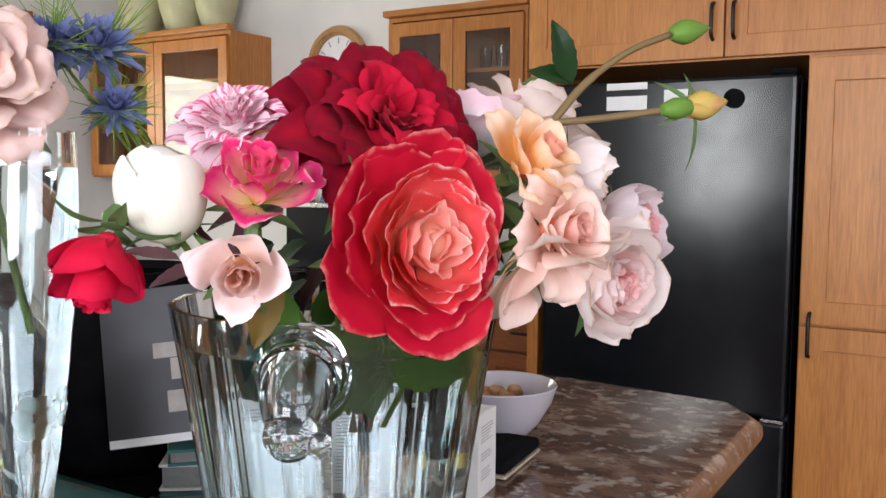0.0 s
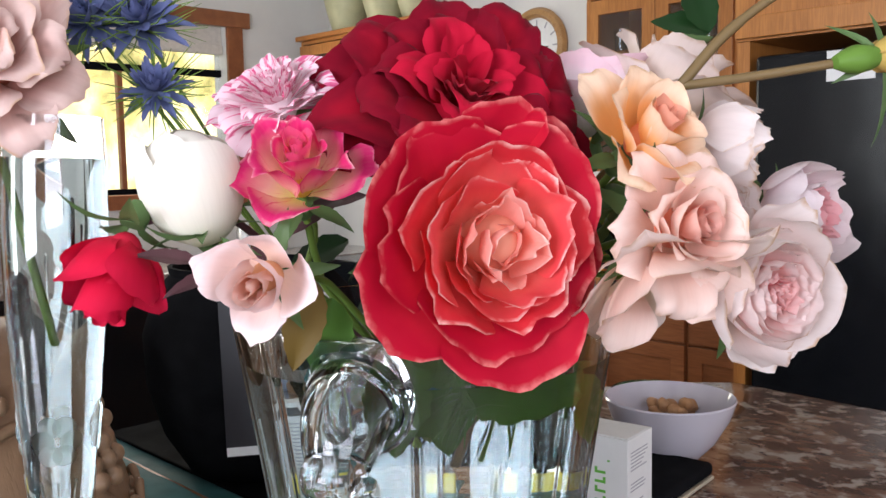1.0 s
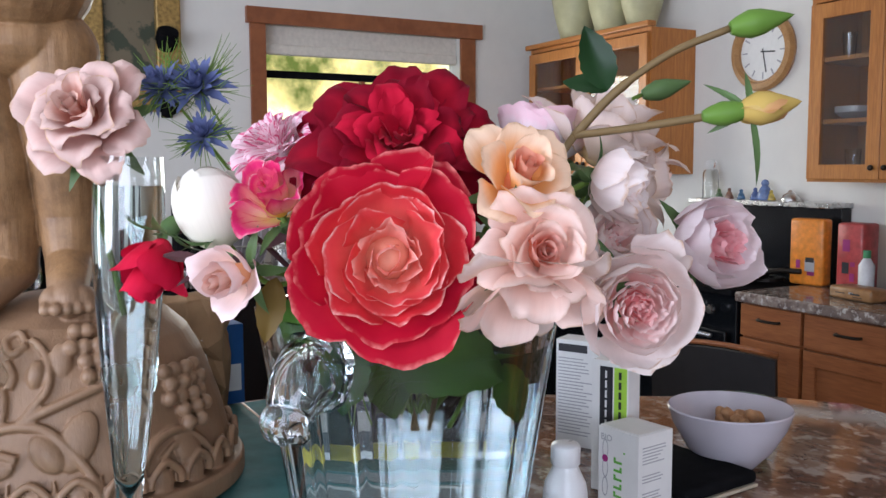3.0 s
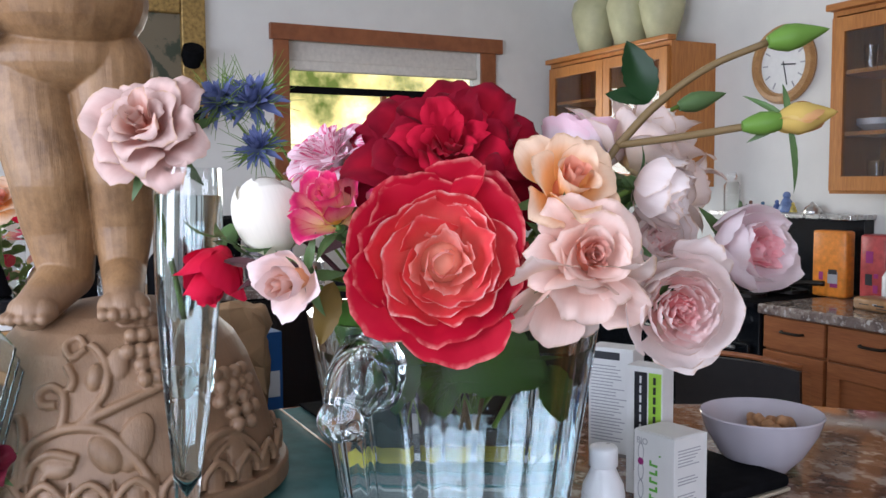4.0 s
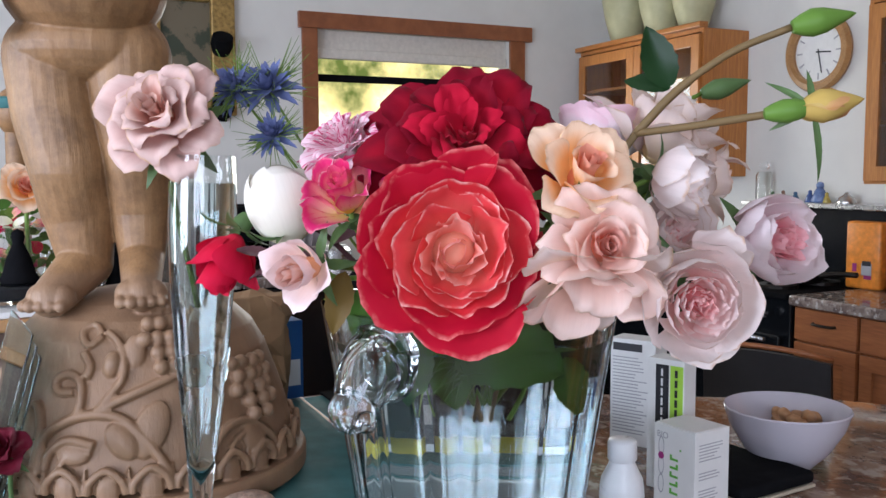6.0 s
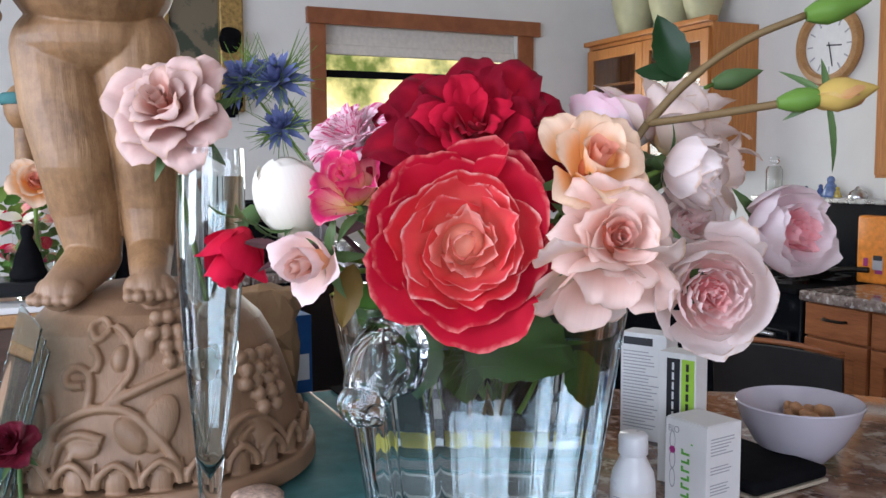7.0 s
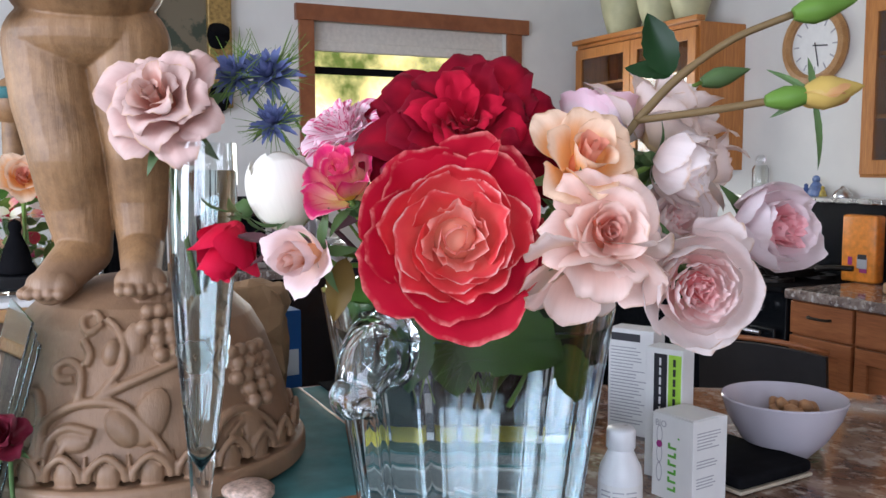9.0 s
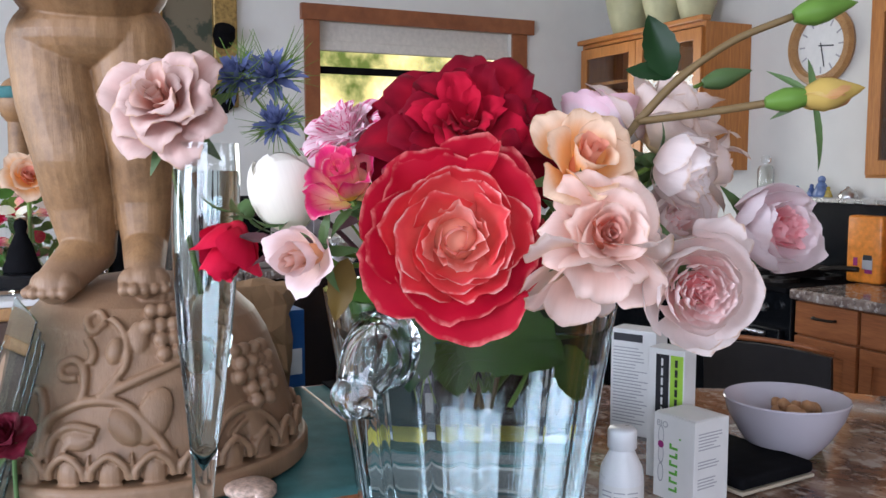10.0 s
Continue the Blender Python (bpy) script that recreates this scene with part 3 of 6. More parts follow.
# curled handle: a horn of solid glass that leaves the wall and rolls into a knob
out = Vector((0.36, -0.93, 0.0))
root = out * 0.112 + Vector((0.008, 0.006, 0.231))
pts = bend([root, root + out * 0.010, root + out * 0.024 + Vector((0.002, 0, -0.008)), root + out * 0.034 + Vector((0.004, 0, -0.020)), root + out * 0.040 + Vector((0.006, 0, -0.030))], 6)
rad = [0.0355 - 0.0003 * k if k < 7 else 0.0314 - 0.0125 * (k - 7) / (len(pts) - 8) for k in range(len(pts))]
horn = tube(pts, rad, 28)
hollow = tube(pts[1:-2], [r * 0.66 for r in rad[1:-2]], 28)
bmesh.ops.recalc_face_normals(horn, faces=horn.faces[:])
bmesh.ops.recalc_face_normals(hollow, faces=hollow.faces[:])
bmesh.ops.reverse_faces(hollow, faces=hollow.faces[:])
merge(horn, hollow)
part("handle", horn, M["glass"], vase, "curled solid glass handle", True)
kn = pts[-1] + out * 0.006 - Vector((0, 0, 0.004))
part("handle_knob", blob(0.019, 0.019, 0.018, Matrix.Translation(kn)), M["glass"], vase, "", True)
part("handle_tip", blob(0.009, 0.009, 0.009, Matrix.Translation(kn + Vector((0.022, 0.004, -0.004)))), M["glass"], vase, "", True)

# ---------- tall engraved flute ----------
FC = Vector((-0.4417, 0.379, BAR))
flute = thing("flute_vase", "tall slender engraved glass vase with water and one rose", "vase", m=Matrix.Translation(FC) @ Matrix.Rotation(radians(1.9), 4, Vector((-0.905, 0.425, 0))))
prof = [(0.034, 0.0), (0.034, 0.004), (0.012, 0.012), (0.0088, 0.03), (0.0092, 0.08), (0.0131, 0.131), (0.0192, 0.184), (0.0242, 0.236), (0.0281, 0.288), (0.0302, 0.339), (0.0294, 0.375), (0.0278, 0.404)]
inner = [(0.0268, 0.404), (0.0284, 0.375), (0.0291, 0.339), (0.0269, 0.288), (0.0229, 0.236), (0.0178, 0.184), (0.0114, 0.131), (0.0, 0.105)]
part("vase_body", lathe([(0, 0)] + prof + inner, 56), M["glass"], flute, "", True)
part("water", lathe([(0.0, 0.1046), (0.0119, 0.131), (0.0183, 0.184), (0.0234, 0.236), (0.0274, 0.288), (0.0296, 0.339), (0.0289, 0.375), (0.0286, 0.380), (0, 0.380)], 48), M["water"], flute, "clear water", True)
frost = glass("frosted_engraving", (0.78, 0.84, 0.80), 1.10, 0.30)
for k in range(3):
    a0 = radians(-25 + 120 * k)
    for i in range(6):
        a = a0 + 0.34 * math.cos(i * 1.047)
        z = 0.215 + 0.010 * math.sin(i * 1.047)
        r = 0.0228 + (z - 0.215) * 0.088
        bm = bmesh.new()
        bmesh.ops.create_circle(bm, cap_ends=True, segments=14, radius=0.0068)
        part("engraved_petal", merge(bmesh.new(), bm, facing((r * math.cos(a), r * math.sin(a), z), (math.cos(a), math.sin(a), -0.15))), frost, flute)
    for s in (-1, 0, 1):
        pts = [((0.0131 + (zz - 0.131) * 0.108 + 0.0005) * math.cos(a0 + s * 0.5 * ff), (0.0131 + (zz - 0.131) * 0.108 + 0.0005) * math.sin(a0 + s * 0.5 * ff), zz) for ff, zz in ((0, 0.132), (0.4, 0.15), (0.8, 0.17), (1.0, 0.19))]
        part("engraved_stalk", tube(pts, 0.0006, 5), frost, flute)

# ---------- flowers ----------


def sheet(points, nu, nv, mat_uv=True):
    """A grid of points[j][i] as a mesh with uv (across, along)."""
    bm = bmesh.new()
    uvl = bm.loops.layers.uv.new("UVMap")
    vs = [[bm.verts.new(p) for p in row] for row in points]
    for j in range(nv):
        for i in range(nu):
            f = bm.faces.new((vs[j][i], vs[j][i + 1], vs[j + 1][i + 1], vs[j + 1][i]))
            for lp, (a, b) in zip(f.loops, ((i, j), (i + 1, j), (i + 1, j + 1), (i, j + 1))):
                lp[uvl].uv = (a / nu, b / nv)
    return bm


def leaf_mesh(length, width, fold=0.25, droop=0.25, seed=0, nu=6, nv=12, teeth=0.05):
    rng = random.Random(seed)
    ph = rng.uniform(0, 6)
    rows = []
    for j in range(nv + 1):
        f = j / nv
        w = width * 0.5 * (math.sin(math.pi * f ** 0.8) ** 0.85) * (1 + teeth * (1 if j % 2 else -1))
        row = []
        for i in range(nu + 1):
            u = 2 * i / nu - 1
            row.append((u * w, f * length, abs(u) * w * fold - droop * length * f * f + 0.05 * width * math.sin(ph + f * 7) * abs(u)))
        rows.append(row)
    return sheet(rows, nu, nv)


def leaf(parent, place, direction, length, width, mat, up=(0, 0, 1), seed=0, fold=0.25, droop=0.25, name="leaf", label=""):
    d = Vector(direction).normalized()
    u = Vector(up)
    x = d.cross(u).normalized()
    z = x.cross(d)
    m = Matrix((x, d, z)).transposed().to_4x4()
    m.translation = place
    bm = leaf_mesh(length, width, fold, droop, seed)
    bmesh.ops.transform(bm, matrix=m, verts=bm.verts[:])
    return part(name, bm, mat, parent, label, True)


def shaped_petal(R, rho0, z0, length, a0, a1, width, cup, wave, tip, roll, phi, skew, rng, nu=12, nv=11):
    """A petal whose spine leaves (rho0, z0) at angle a0 from the bloom's axis and bends to a1; cup: its radius across; roll: how far the lip turns back."""
    ph = rng.uniform(0, 6.28)
    k1, k2, k3 = rng.uniform(2.0, 3.2), rng.uniform(4.5, 6.5), rng.uniform(9, 14)
    notch = rng.uniform(-0.03, 0.06)
    spine, n = [(rho0, z0, radians(a0))], 48
    for i in range(1, n + 1):
        s = 1.25 * i / n
        al = radians(a0 + (a1 - a0) * min(1.1, s) ** 1.2 + roll * max(0.0, (s - 0.70) / 0.30) ** 1.5)
        r, z, _ = spine[-1]
        spine.append((r + length * 1.25 / n * math.sin(al), z + length * 1.25 / n * math.cos(al), radians(a0 + (a1 - a0) * min(1.1, s) ** 1.2)))
    er, et = Vector((math.cos(phi), math.sin(phi), 0)), Vector((-math.sin(phi), math.cos(phi), 0))
    rows = []
    for j in range(nv + 1):
        row = []
        for i in range(nu + 1):
            u = 2 * i / nu - 1
            top = 1 - 0.34 * abs(u) ** 2.6 + tip * max(0.0, 1 - abs(u) * 1.5) ** 1.5 - notch * max(0.0, 1 - abs(u) * 2.5)
            top += 0.022 * math.sin(k2 * u * 1.7 + ph * 3) + 0.014 * math.sin(k3 * u * 1.9 + ph)
            s = (j / nv) ** 0.9 * top
            f = min(n - 1e-4, s / 1.25 * n)
            q, w = spine[int(f)], f - int(f)
            q2 = spine[int(f) + 1]
            r, z, al = (q[k] + (q2[k] - q[k]) * w for k in range(3))
            g = min(1.0, s / 0.62)
            t = u * width * (0.20 + 0.80 * g * g * (3 - 2 * g))
            ang = max(-2.7, min(2.7, t / cup))
            side, lift = cup * math.sin(ang), cup * (1 - math.cos(ang))
            e = s ** 2.4
            lift += wave * length * e * (0.6 * math.sin(k1 * u * 2 + ph) + 0.4 * math.sin(k2 * u * 2 + ph * 2)) + 0.05 * wave / 0.06 * length * max(0.0, s - 0.75) * math.sin(k3 * u + ph * 5)
            lift -= roll / 60 * 0.16 * length * abs(u) ** 4 * s
            row.append(tuple((er * (r - lift * math.cos(al) + skew * u * length * 0.2) + et * side + Vector((0, 0, z + lift * math.sin(al)))) * R))
        rows.append(row)
    return sheet(rows, nu, nv)


def wrapped_petal(r, h, phi, half, reach, rng, nu=14, nv=14):
    """A petal that lies round a plump closed bud of half height h."""
    ph = rng.uniform(0, 6.28)
    rows = []
    for j in range(nv + 1):
        row = []
        for i in range(nu + 1):
            u = 2 * i / nu - 1
            top = reach * (1 - 0.16 * abs(u) ** 2.5) + 0.012 * math.sin(5 * u + ph)
            th = math.pi * (1 - j / nv * top)
            out = 1 + 0.06 * (j / nv) ** 4 + 0.02 * math.sin(3 * u + ph) * j / nv
            a = phi + u * half
            row.append((r * out * math.sin(th) * math.cos(a), r * out * math.sin(th) * math.sin(a), h * math.cos(th)))
        rows.append(row)
    return sheet(rows, nu, nv)


STYLES = {
    # for each ring from the heart: petals, foot radius, foot height, length, first and last angle, half width, cup, wave, tip, roll, skew, sway
    "open": ((3, 0.03, -0.16, 0.42, 34, -16, 0.22, 0.13, 0.10, 0.0, 10, 0.5, 14), (3, 0.07, -0.20, 0.48, 42, -4, 0.27, 0.20, 0.10, 0.0, 25, 0.5, 14), (4, 0.11, -0.22, 0.53, 50, -6, 0.31, 0.28, 0.08, 0.0, 30, 0.4, 10),
             (4, 0.13, -0.26, 0.62, 56, 0, 0.40, 0.40, 0.07, 0.0, 30, 0.4, 9), (5, 0.14, -0.30, 0.70, 62, 12, 0.44, 0.52, 0.06, 0.0, 30, 0.35, 8), (5, 0.14, -0.34, 0.80, 68, 30, 0.47, 0.70, 0.06, 0.0, 32, 0.3, 7),
             (5, 0.14, -0.38, 0.90, 76, 48, 0.54, 0.95, 0.05, 0.0, 30, 0.25, 6), (5, 0.14, -0.44, 1.00, 84, 66, 0.62, 1.20, 0.05, 0.0, 24, 0.2, 6)),
    "velvet": ((3, 0.02, 0.02, 0.36, 24, 6, 0.13, 0.09, 0.05, 0.16, 25, 0.5, 6), (4, 0.05, 0.00, 0.42, 30, 18, 0.17, 0.15, 0.06, 0.18, 45, 0.5, 8), (5, 0.08, -0.04, 0.48, 36, 30, 0.20, 0.22, 0.06, 0.20, 60, 0.4, 9), (6, 0.10, -0.08, 0.55, 43, 44, 0.23, 0.30, 0.06, 0.22, 68, 0.3, 9),
               (7, 0.12, -0.14, 0.64, 50, 56, 0.26, 0.38, 0.06, 0.24, 68, 0.25, 9), (7, 0.13, -0.20, 0.74, 58, 68, 0.31, 0.48, 0.06, 0.24, 62, 0.2, 8), (8, 0.14, -0.26, 0.85, 66, 78, 0.34, 0.60, 0.06, 0.24, 52, 0.2, 8), (8, 0.14, -0.34, 0.92, 80, 92, 0.38, 0.70, 0.06, 0.22, 40, 0.2, 8)),
    "high": ((2, 0.01, 0.10, 0.46, 12, 2, 0.16, 0.07, 0.03, 0.10, 15, 0.5, 4), (3, 0.04, 0.08, 0.50, 18, 10, 0.22, 0.12, 0.04, 0.12, 40, 0.5, 5), (3, 0.07, 0.02, 0.55, 24, 18, 0.28, 0.18, 0.05, 0.14, 65, 0.45, 6), (4, 0.09, -0.04, 0.62, 32, 30, 0.32, 0.26, 0.05, 0.16, 80, 0.4, 7),
             (5, 0.11, -0.12, 0.72, 42, 46, 0.36, 0.36, 0.06, 0.18, 85, 0.3, 8), (5, 0.12, -0.20, 0.84, 54, 62, 0.40, 0.48, 0.06, 0.18, 80, 0.2, 9), (6, 0.13, -0.28, 0.94, 68, 76, 0.42, 0.60, 0.06, 0.18, 65, 0.2, 10)),
    "tea": ((2, 0.01, 0.02, 0.52, 14, 0, 0.22, 0.07, 0.02, 0.0, 8, 0.5, 3), (3, 0.04, -0.02, 0.58, 20, 2, 0.30, 0.13, 0.03, 0.0, 16, 0.5, 4), (3, 0.07, -0.06, 0.63, 27, 2, 0.36, 0.20, 0.03, 0.0, 25, 0.5, 4), (3, 0.10, -0.12, 0.70, 36, 6, 0.46, 0.32, 0.04, 0.0, 35, 0.4, 5),
            (4, 0.12, -0.20, 0.82, 48, 24, 0.52, 0.52, 0.05, 0.04, 70, 0.3, 7), (5, 0.13, -0.28, 0.98, 66, 66, 0.56, 0.75, 0.06, 0.06, 60, 0.2, 8)),
    "cup": ((4, 0.02, 0.02, 0.30, 26, -6, 0.13, 0.08, 0.12, 0.0, 5, 0.5, 12), (6, 0.08, 0.00, 0.34, 26, 0, 0.16, 0.11, 0.12, 0.0, 5, 0.5, 12), (7, 0.15, -0.02, 0.38, 26, -2, 0.18, 0.15, 0.11, 0.0, 5, 0.5, 11), (8, 0.22, -0.06, 0.44, 30, -4, 0.21, 0.22, 0.09, 0.0, 8, 0.4, 9),
            (8, 0.28, -0.12, 0.52, 36, -8, 0.26, 0.32, 0.07, 0.0, 8, 0.35, 7), (6, 0.30, -0.22, 0.68, 48, -14, 0.38, 0.46, 0.04, 0.0, 10, 0.3, 5), (5, 0.30, -0.34, 0.88, 64, -20, 0.54, 0.60, 0.03, 0.0, 14, 0.25, 4), (5, 0.28, -0.46, 1.06, 80, -14, 0.64, 0.74, 0.04, 0.0, 24, 0.2, 4), (3, 0.24, -0.52, 1.10, 92, 10, 0.60, 0.84, 0.06, 0.0, 45, 0.2, 8)),
    "globe": ((4, 0.04, -0.10, 0.48, 24, -4, 0.18, 0.12, 0.10, 0.0, 5, 0.5, 13), (5, 0.12, -0.14, 0.56, 28, -4, 0.22, 0.18, 0.09, 0.0, 8, 0.5, 11), (5, 0.18, -0.20, 0.66, 36, -8, 0.28, 0.28, 0.07, 0.0, 8, 0.5, 8), (5, 0.20, -0.30, 0.86, 48, -14, 0.36, 0.42, 0.04, 0.0, 10, 0.4, 5),
              (4, 0.20, -0.44, 1.12, 62, -26, 0.52, 0.58, 0.03, 0.0, 12, 0.3, 4), (4, 0.18, -0.54, 1.30, 78, -30, 0.64, 0.72, 0.03, 0.0, 20, 0.25, 3), (3, 0.16, -0.60, 1.30, 90, -16, 0.66, 0.80, 0.04, 0.0, 36, 0.2, 5)),
    "ruffled": ((4, 0.02, 0.06, 0.34, 24, 4, 0.15, 0.11, 0.10, 0.04, 14, 0.5, 10), (5, 0.06, 0.03, 0.40, 32, 14, 0.20, 0.16, 0.10, 0.04, 28, 0.45, 10), (6, 0.10, -0.02, 0.48, 40, 26, 0.25, 0.24, 0.10, 0.04, 38, 0.4, 10), (6, 0.12, -0.08, 0.58, 48, 38, 0.30, 0.34, 0.09, 0.04, 45, 0.3, 9),
                (6, 0.13, -0.16, 0.70, 58, 52, 0.35, 0.44, 0.09, 0.04, 48, 0.25, 9), (6, 0.14, -0.24, 0.84, 68, 66, 0.40, 0.56, 0.08, 0.04, 45, 0.2, 8), (6, 0.14, -0.32, 0.94, 82, 84, 0.44, 0.7, 0.08, 0.04, 40, 0.2, 8)),
    "half": ((2, 0.01, -0.06, 0.58, 14, 0, 0.22, 0.07, 0.03, 0.0, 8, 0.5, 4), (3, 0.05, -0.12, 0.72, 24, -2, 0.36, 0.17, 0.04, 0.02, 18, 0.5, 5), (3, 0.08, -0.22, 0.86, 38, 0, 0.50, 0.32, 0.05, 0.03, 40, 0.4, 6), (4, 0.10, -0.34, 1.04, 56, 20, 0.56, 0.50, 0.06, 0.05, 60, 0.3, 7),
             (4, 0.12, -0.42, 1.10, 72, 52, 0.58, 0.70, 0.06, 0.05, 50, 0.2, 8)),
    "budding": ((2, 0.01, 0.00, 0.84, 12, -2, 0.26, 0.10, 0.02, 0.02, 8, 0.5, 3), (3, 0.05, -0.08, 0.88, 22, -4, 0.40, 0.19, 0.03, 0.02, 14, 0.5, 3), (3, 0.09, -0.18, 0.92, 36, -10, 0.56, 0.32, 0.03, 0.02, 24, 0.4, 4), (4, 0.12, -0.34, 1.02, 62, 2, 0.56, 0.52, 0.04, 0.04, 55, 0.3, 6), (1, 0.12, -0.40, 1.05, 70, 20, 0.56, 0.6, 0.05, 0.05, 50, 0.3, 6)),
    "droop": ((4, 0.20, 0.10, 0.90, 60, 30, 0.50, 0.60, 0.06, 0.04, 40, 0.2, 9), (5, 0.20, 0.00, 1.05, 74, 56, 0.52, 0.70, 0.07, 0.05, 40, 0.2, 10)),
}


def bloom(parent, m, R, style, paints, seed, scale_z=1.0):
    """Petals as separate parts. paints: from the heart to the outside."""
    rng = random.Random(seed)
    rings = STYLES[style]
    if style != "droop":
        part("heart_core", blob(0.24 * R, 0.24 * R, 0.30 * R * scale_z, m @ Matrix.Translation((0, 0, -0.16 * R))), paints[0], parent, "", True)
    off = rng.uniform(0, 6.28)
    for k, (count, rho0, z0, length, a0, a1, width, cup, wave, tip, roll, skew, sway) in enumerate(rings):
        paint = paints[min(len(paints) - 1, int(k / (len(rings) - 1) * len(paints)))]
        off += math.pi / count + rng.uniform(-0.25, 0.25)
        for q in range(count):
            bm = shaped_petal(R, rho0, z0 + rng.uniform(-0.02, 0.02), length * rng.uniform(0.90, 1.10), a0 + rng.uniform(-5, 5), a1 + rng.uniform(-9, 9), width * rng.uniform(0.9, 1.15), cup * rng.uniform(0.9, 1.2),
                              wave * rng.uniform(0.7, 1.4), tip * rng.uniform(0.4, 1.4), roll * rng.uniform(0.6, 1.4), off + 2 * math.pi * q / count + rng.uniform(-0.16, 0.16), skew * rng.uniform(0.6, 1.2), rng)
            bmesh.ops.transform(bm, matrix=m @ Matrix.Diagonal((1, 1, scale_z, 1)) @ pose(0, 0, 0, rng.uniform(-sway, sway), rng.uniform(-sway, sway), 0), verts=bm.verts[:])
            part("petal", bm, paint, parent, "", True)


def calyx(parent, m, R, mat, z=-0.45, reach=0.9, n=5, droop=0.6, seed=1):
    bm = lathe([(0, -0.30 * R), (0.10 * R, -0.28 * R), (0.20 * R, -0.12 * R), (0.17 * R, 0.06 * R), (0, 0.08 * R)], 12)
    bmesh.ops.transform(bm, matrix=m @ Matrix.Translation((0, 0, z * R)), verts=bm.verts[:])
    part("hip", bm, mat, parent, "", True)
    for i in range(n):
        a = 2 * math.pi * i / n + seed
        l = leaf_mesh(reach * R, 0.26 * R, 0.3, droop, seed + i)
        bmesh.ops.transform(l, matrix=m @ Matrix.Translation((0, 0, z * R)) @ pose(0, 0, 0, 0, 0, math.degrees(a)) @ Matrix.Translation((0, 0.12 * R, 0)) @ pose(0, 0, 0, 25, 0, 0), verts=l.verts[:])
        part("sepal", l, mat, parent, "", True)


def stem(parent, m, R, mat, foot=None, via=None, r=0.0024, z=-0.6):
    top = m @ Vector((0, 0, z * R))
    back = m @ Vector((0, 0, (z - 1.0) * R))
    foot = VC + Vector((0.015 * math.cos(R * 900), 0.015 * math.sin(R * 900), 0.185)) if foot is None else Vector(foot)
    if via is None:
        d = Vector((back.x - VC.x, back.y - VC.y, 0))
        if d.length > 0.085:
            d = d.normalized() * 0.085
        via = Vector((VC.x + d.x, VC.y + d.y, VC.z + VH + 0.015))
    part("stem", tube(bend([top, back * 0.6 + Vector(via) * 0.4, via, foot], 6), r, 8), mat, parent, "", True)


P = petal_paint
coral = P("coral_heart", (0.92, 0.40, 0.27), (0.93, 0.31, 0.24), (0.94, 0.44, 0.37), (0.96, 0.86, 0.78), thin=0.36)
coral_mid = P("coral_middle", (0.92, 0.36, 0.25), (0.88, 0.15, 0.13), (0.80, 0.075, 0.085), (0.95, 0.72, 0.66), thin=0.30)
coral_red = P("coral_red", (0.90, 0.30, 0.20), (0.80, 0.09, 0.09), (0.66, 0.028, 0.042), (0.93, 0.56, 0.50), thin=0.26)
red_outer = P("red_outer", (0.74, 0.14, 0.11), (0.58, 0.014, 0.032), (0.44, 0.004, 0.024), (0.74, 0.22, 0.20))
RED = [coral, coral, coral, coral_mid, coral_mid, coral_red, red_outer, red_outer]
DARK = [P("crimson_heart", (0.34, 0.005, 0.020), (0.45, 0.006, 0.028), (0.42, 0.006, 0.028), None, None, 0.7, 0.03, 0.08, 0.06),
        P("crimson_outer", (0.27, 0.004, 0.014), (0.34, 0.004, 0.018), (0.16, 0.002, 0.012), None, None, 0.7, 0.03, 0.06, 0.06)]
BROWNED = (0.62, 0.40, 0.24)
PEACH = [P("peach_heart", (0.90, 0.30, 0.14), (0.90, 0.38, 0.24), (0.90, 0.44, 0.32), thin=0.3), P("peach_outer", (0.92, 0.40, 0.09), (0.92, 0.48, 0.18), (0.89, 0.66, 0.48), BROWNED, thin=0.25)]
PINK = [P("salmon_heart", (0.90, 0.30, 0.18), (0.90, 0.42, 0.32), (0.89, 0.55, 0.47), thin=0.34), P("blush_outer", (0.91, 0.56, 0.42), (0.90, 0.59, 0.49), (0.91, 0.70, 0.62), BROWNED, thin=0.28)]
BLUSH = [P("rosy_heart", (0.88, 0.30, 0.30), (0.90, 0.42, 0.42), (0.92, 0.62, 0.60), thin=0.40), P("blush_ring", (0.90, 0.50, 0.46), (0.91, 0.64, 0.61), (0.92, 0.78, 0.75), thin=0.40), P("shell_outer", (0.92, 0.70, 0.60), (0.92, 0.78, 0.74), (0.92, 0.83, 0.80), BROWNED, thin=0.36)]
DEEP = [P("deep_pink_heart", (0.84, 0.24, 0.27), (0.87, 0.34, 0.37), (0.90, 0.52, 0.54), thin=0.40), P("lilac_shell", (0.90, 0.68, 0.66), (0.90, 0.75, 0.77), (0.91, 0.82, 0.83), thin=0.36)]
CREAM = [P("cream_heart", (0.84, 0.60, 0.30), (0.81, 0.69, 0.54), (0.78, 0.71, 0.65)), P("cream_outer", (0.86, 0.62, 0.38), (0.86, 0.70, 0.57), (0.85, 0.72, 0.66), BROWNED, thin=0.25)]
WHITEPINK = [P("white_shell", (0.86, 0.84, 0.82), (0.86, 0.80, 0.80), (0.84, 0.58, 0.64))]
STRIPE = [P("striped_petal", (0.90, 0.72, 0.74), (0.90, 0.72, 0.76), (0.88, 0.66, 0.72), None, (0.66, 0.03, 0.18), lo=0.49, thin=0.3)]
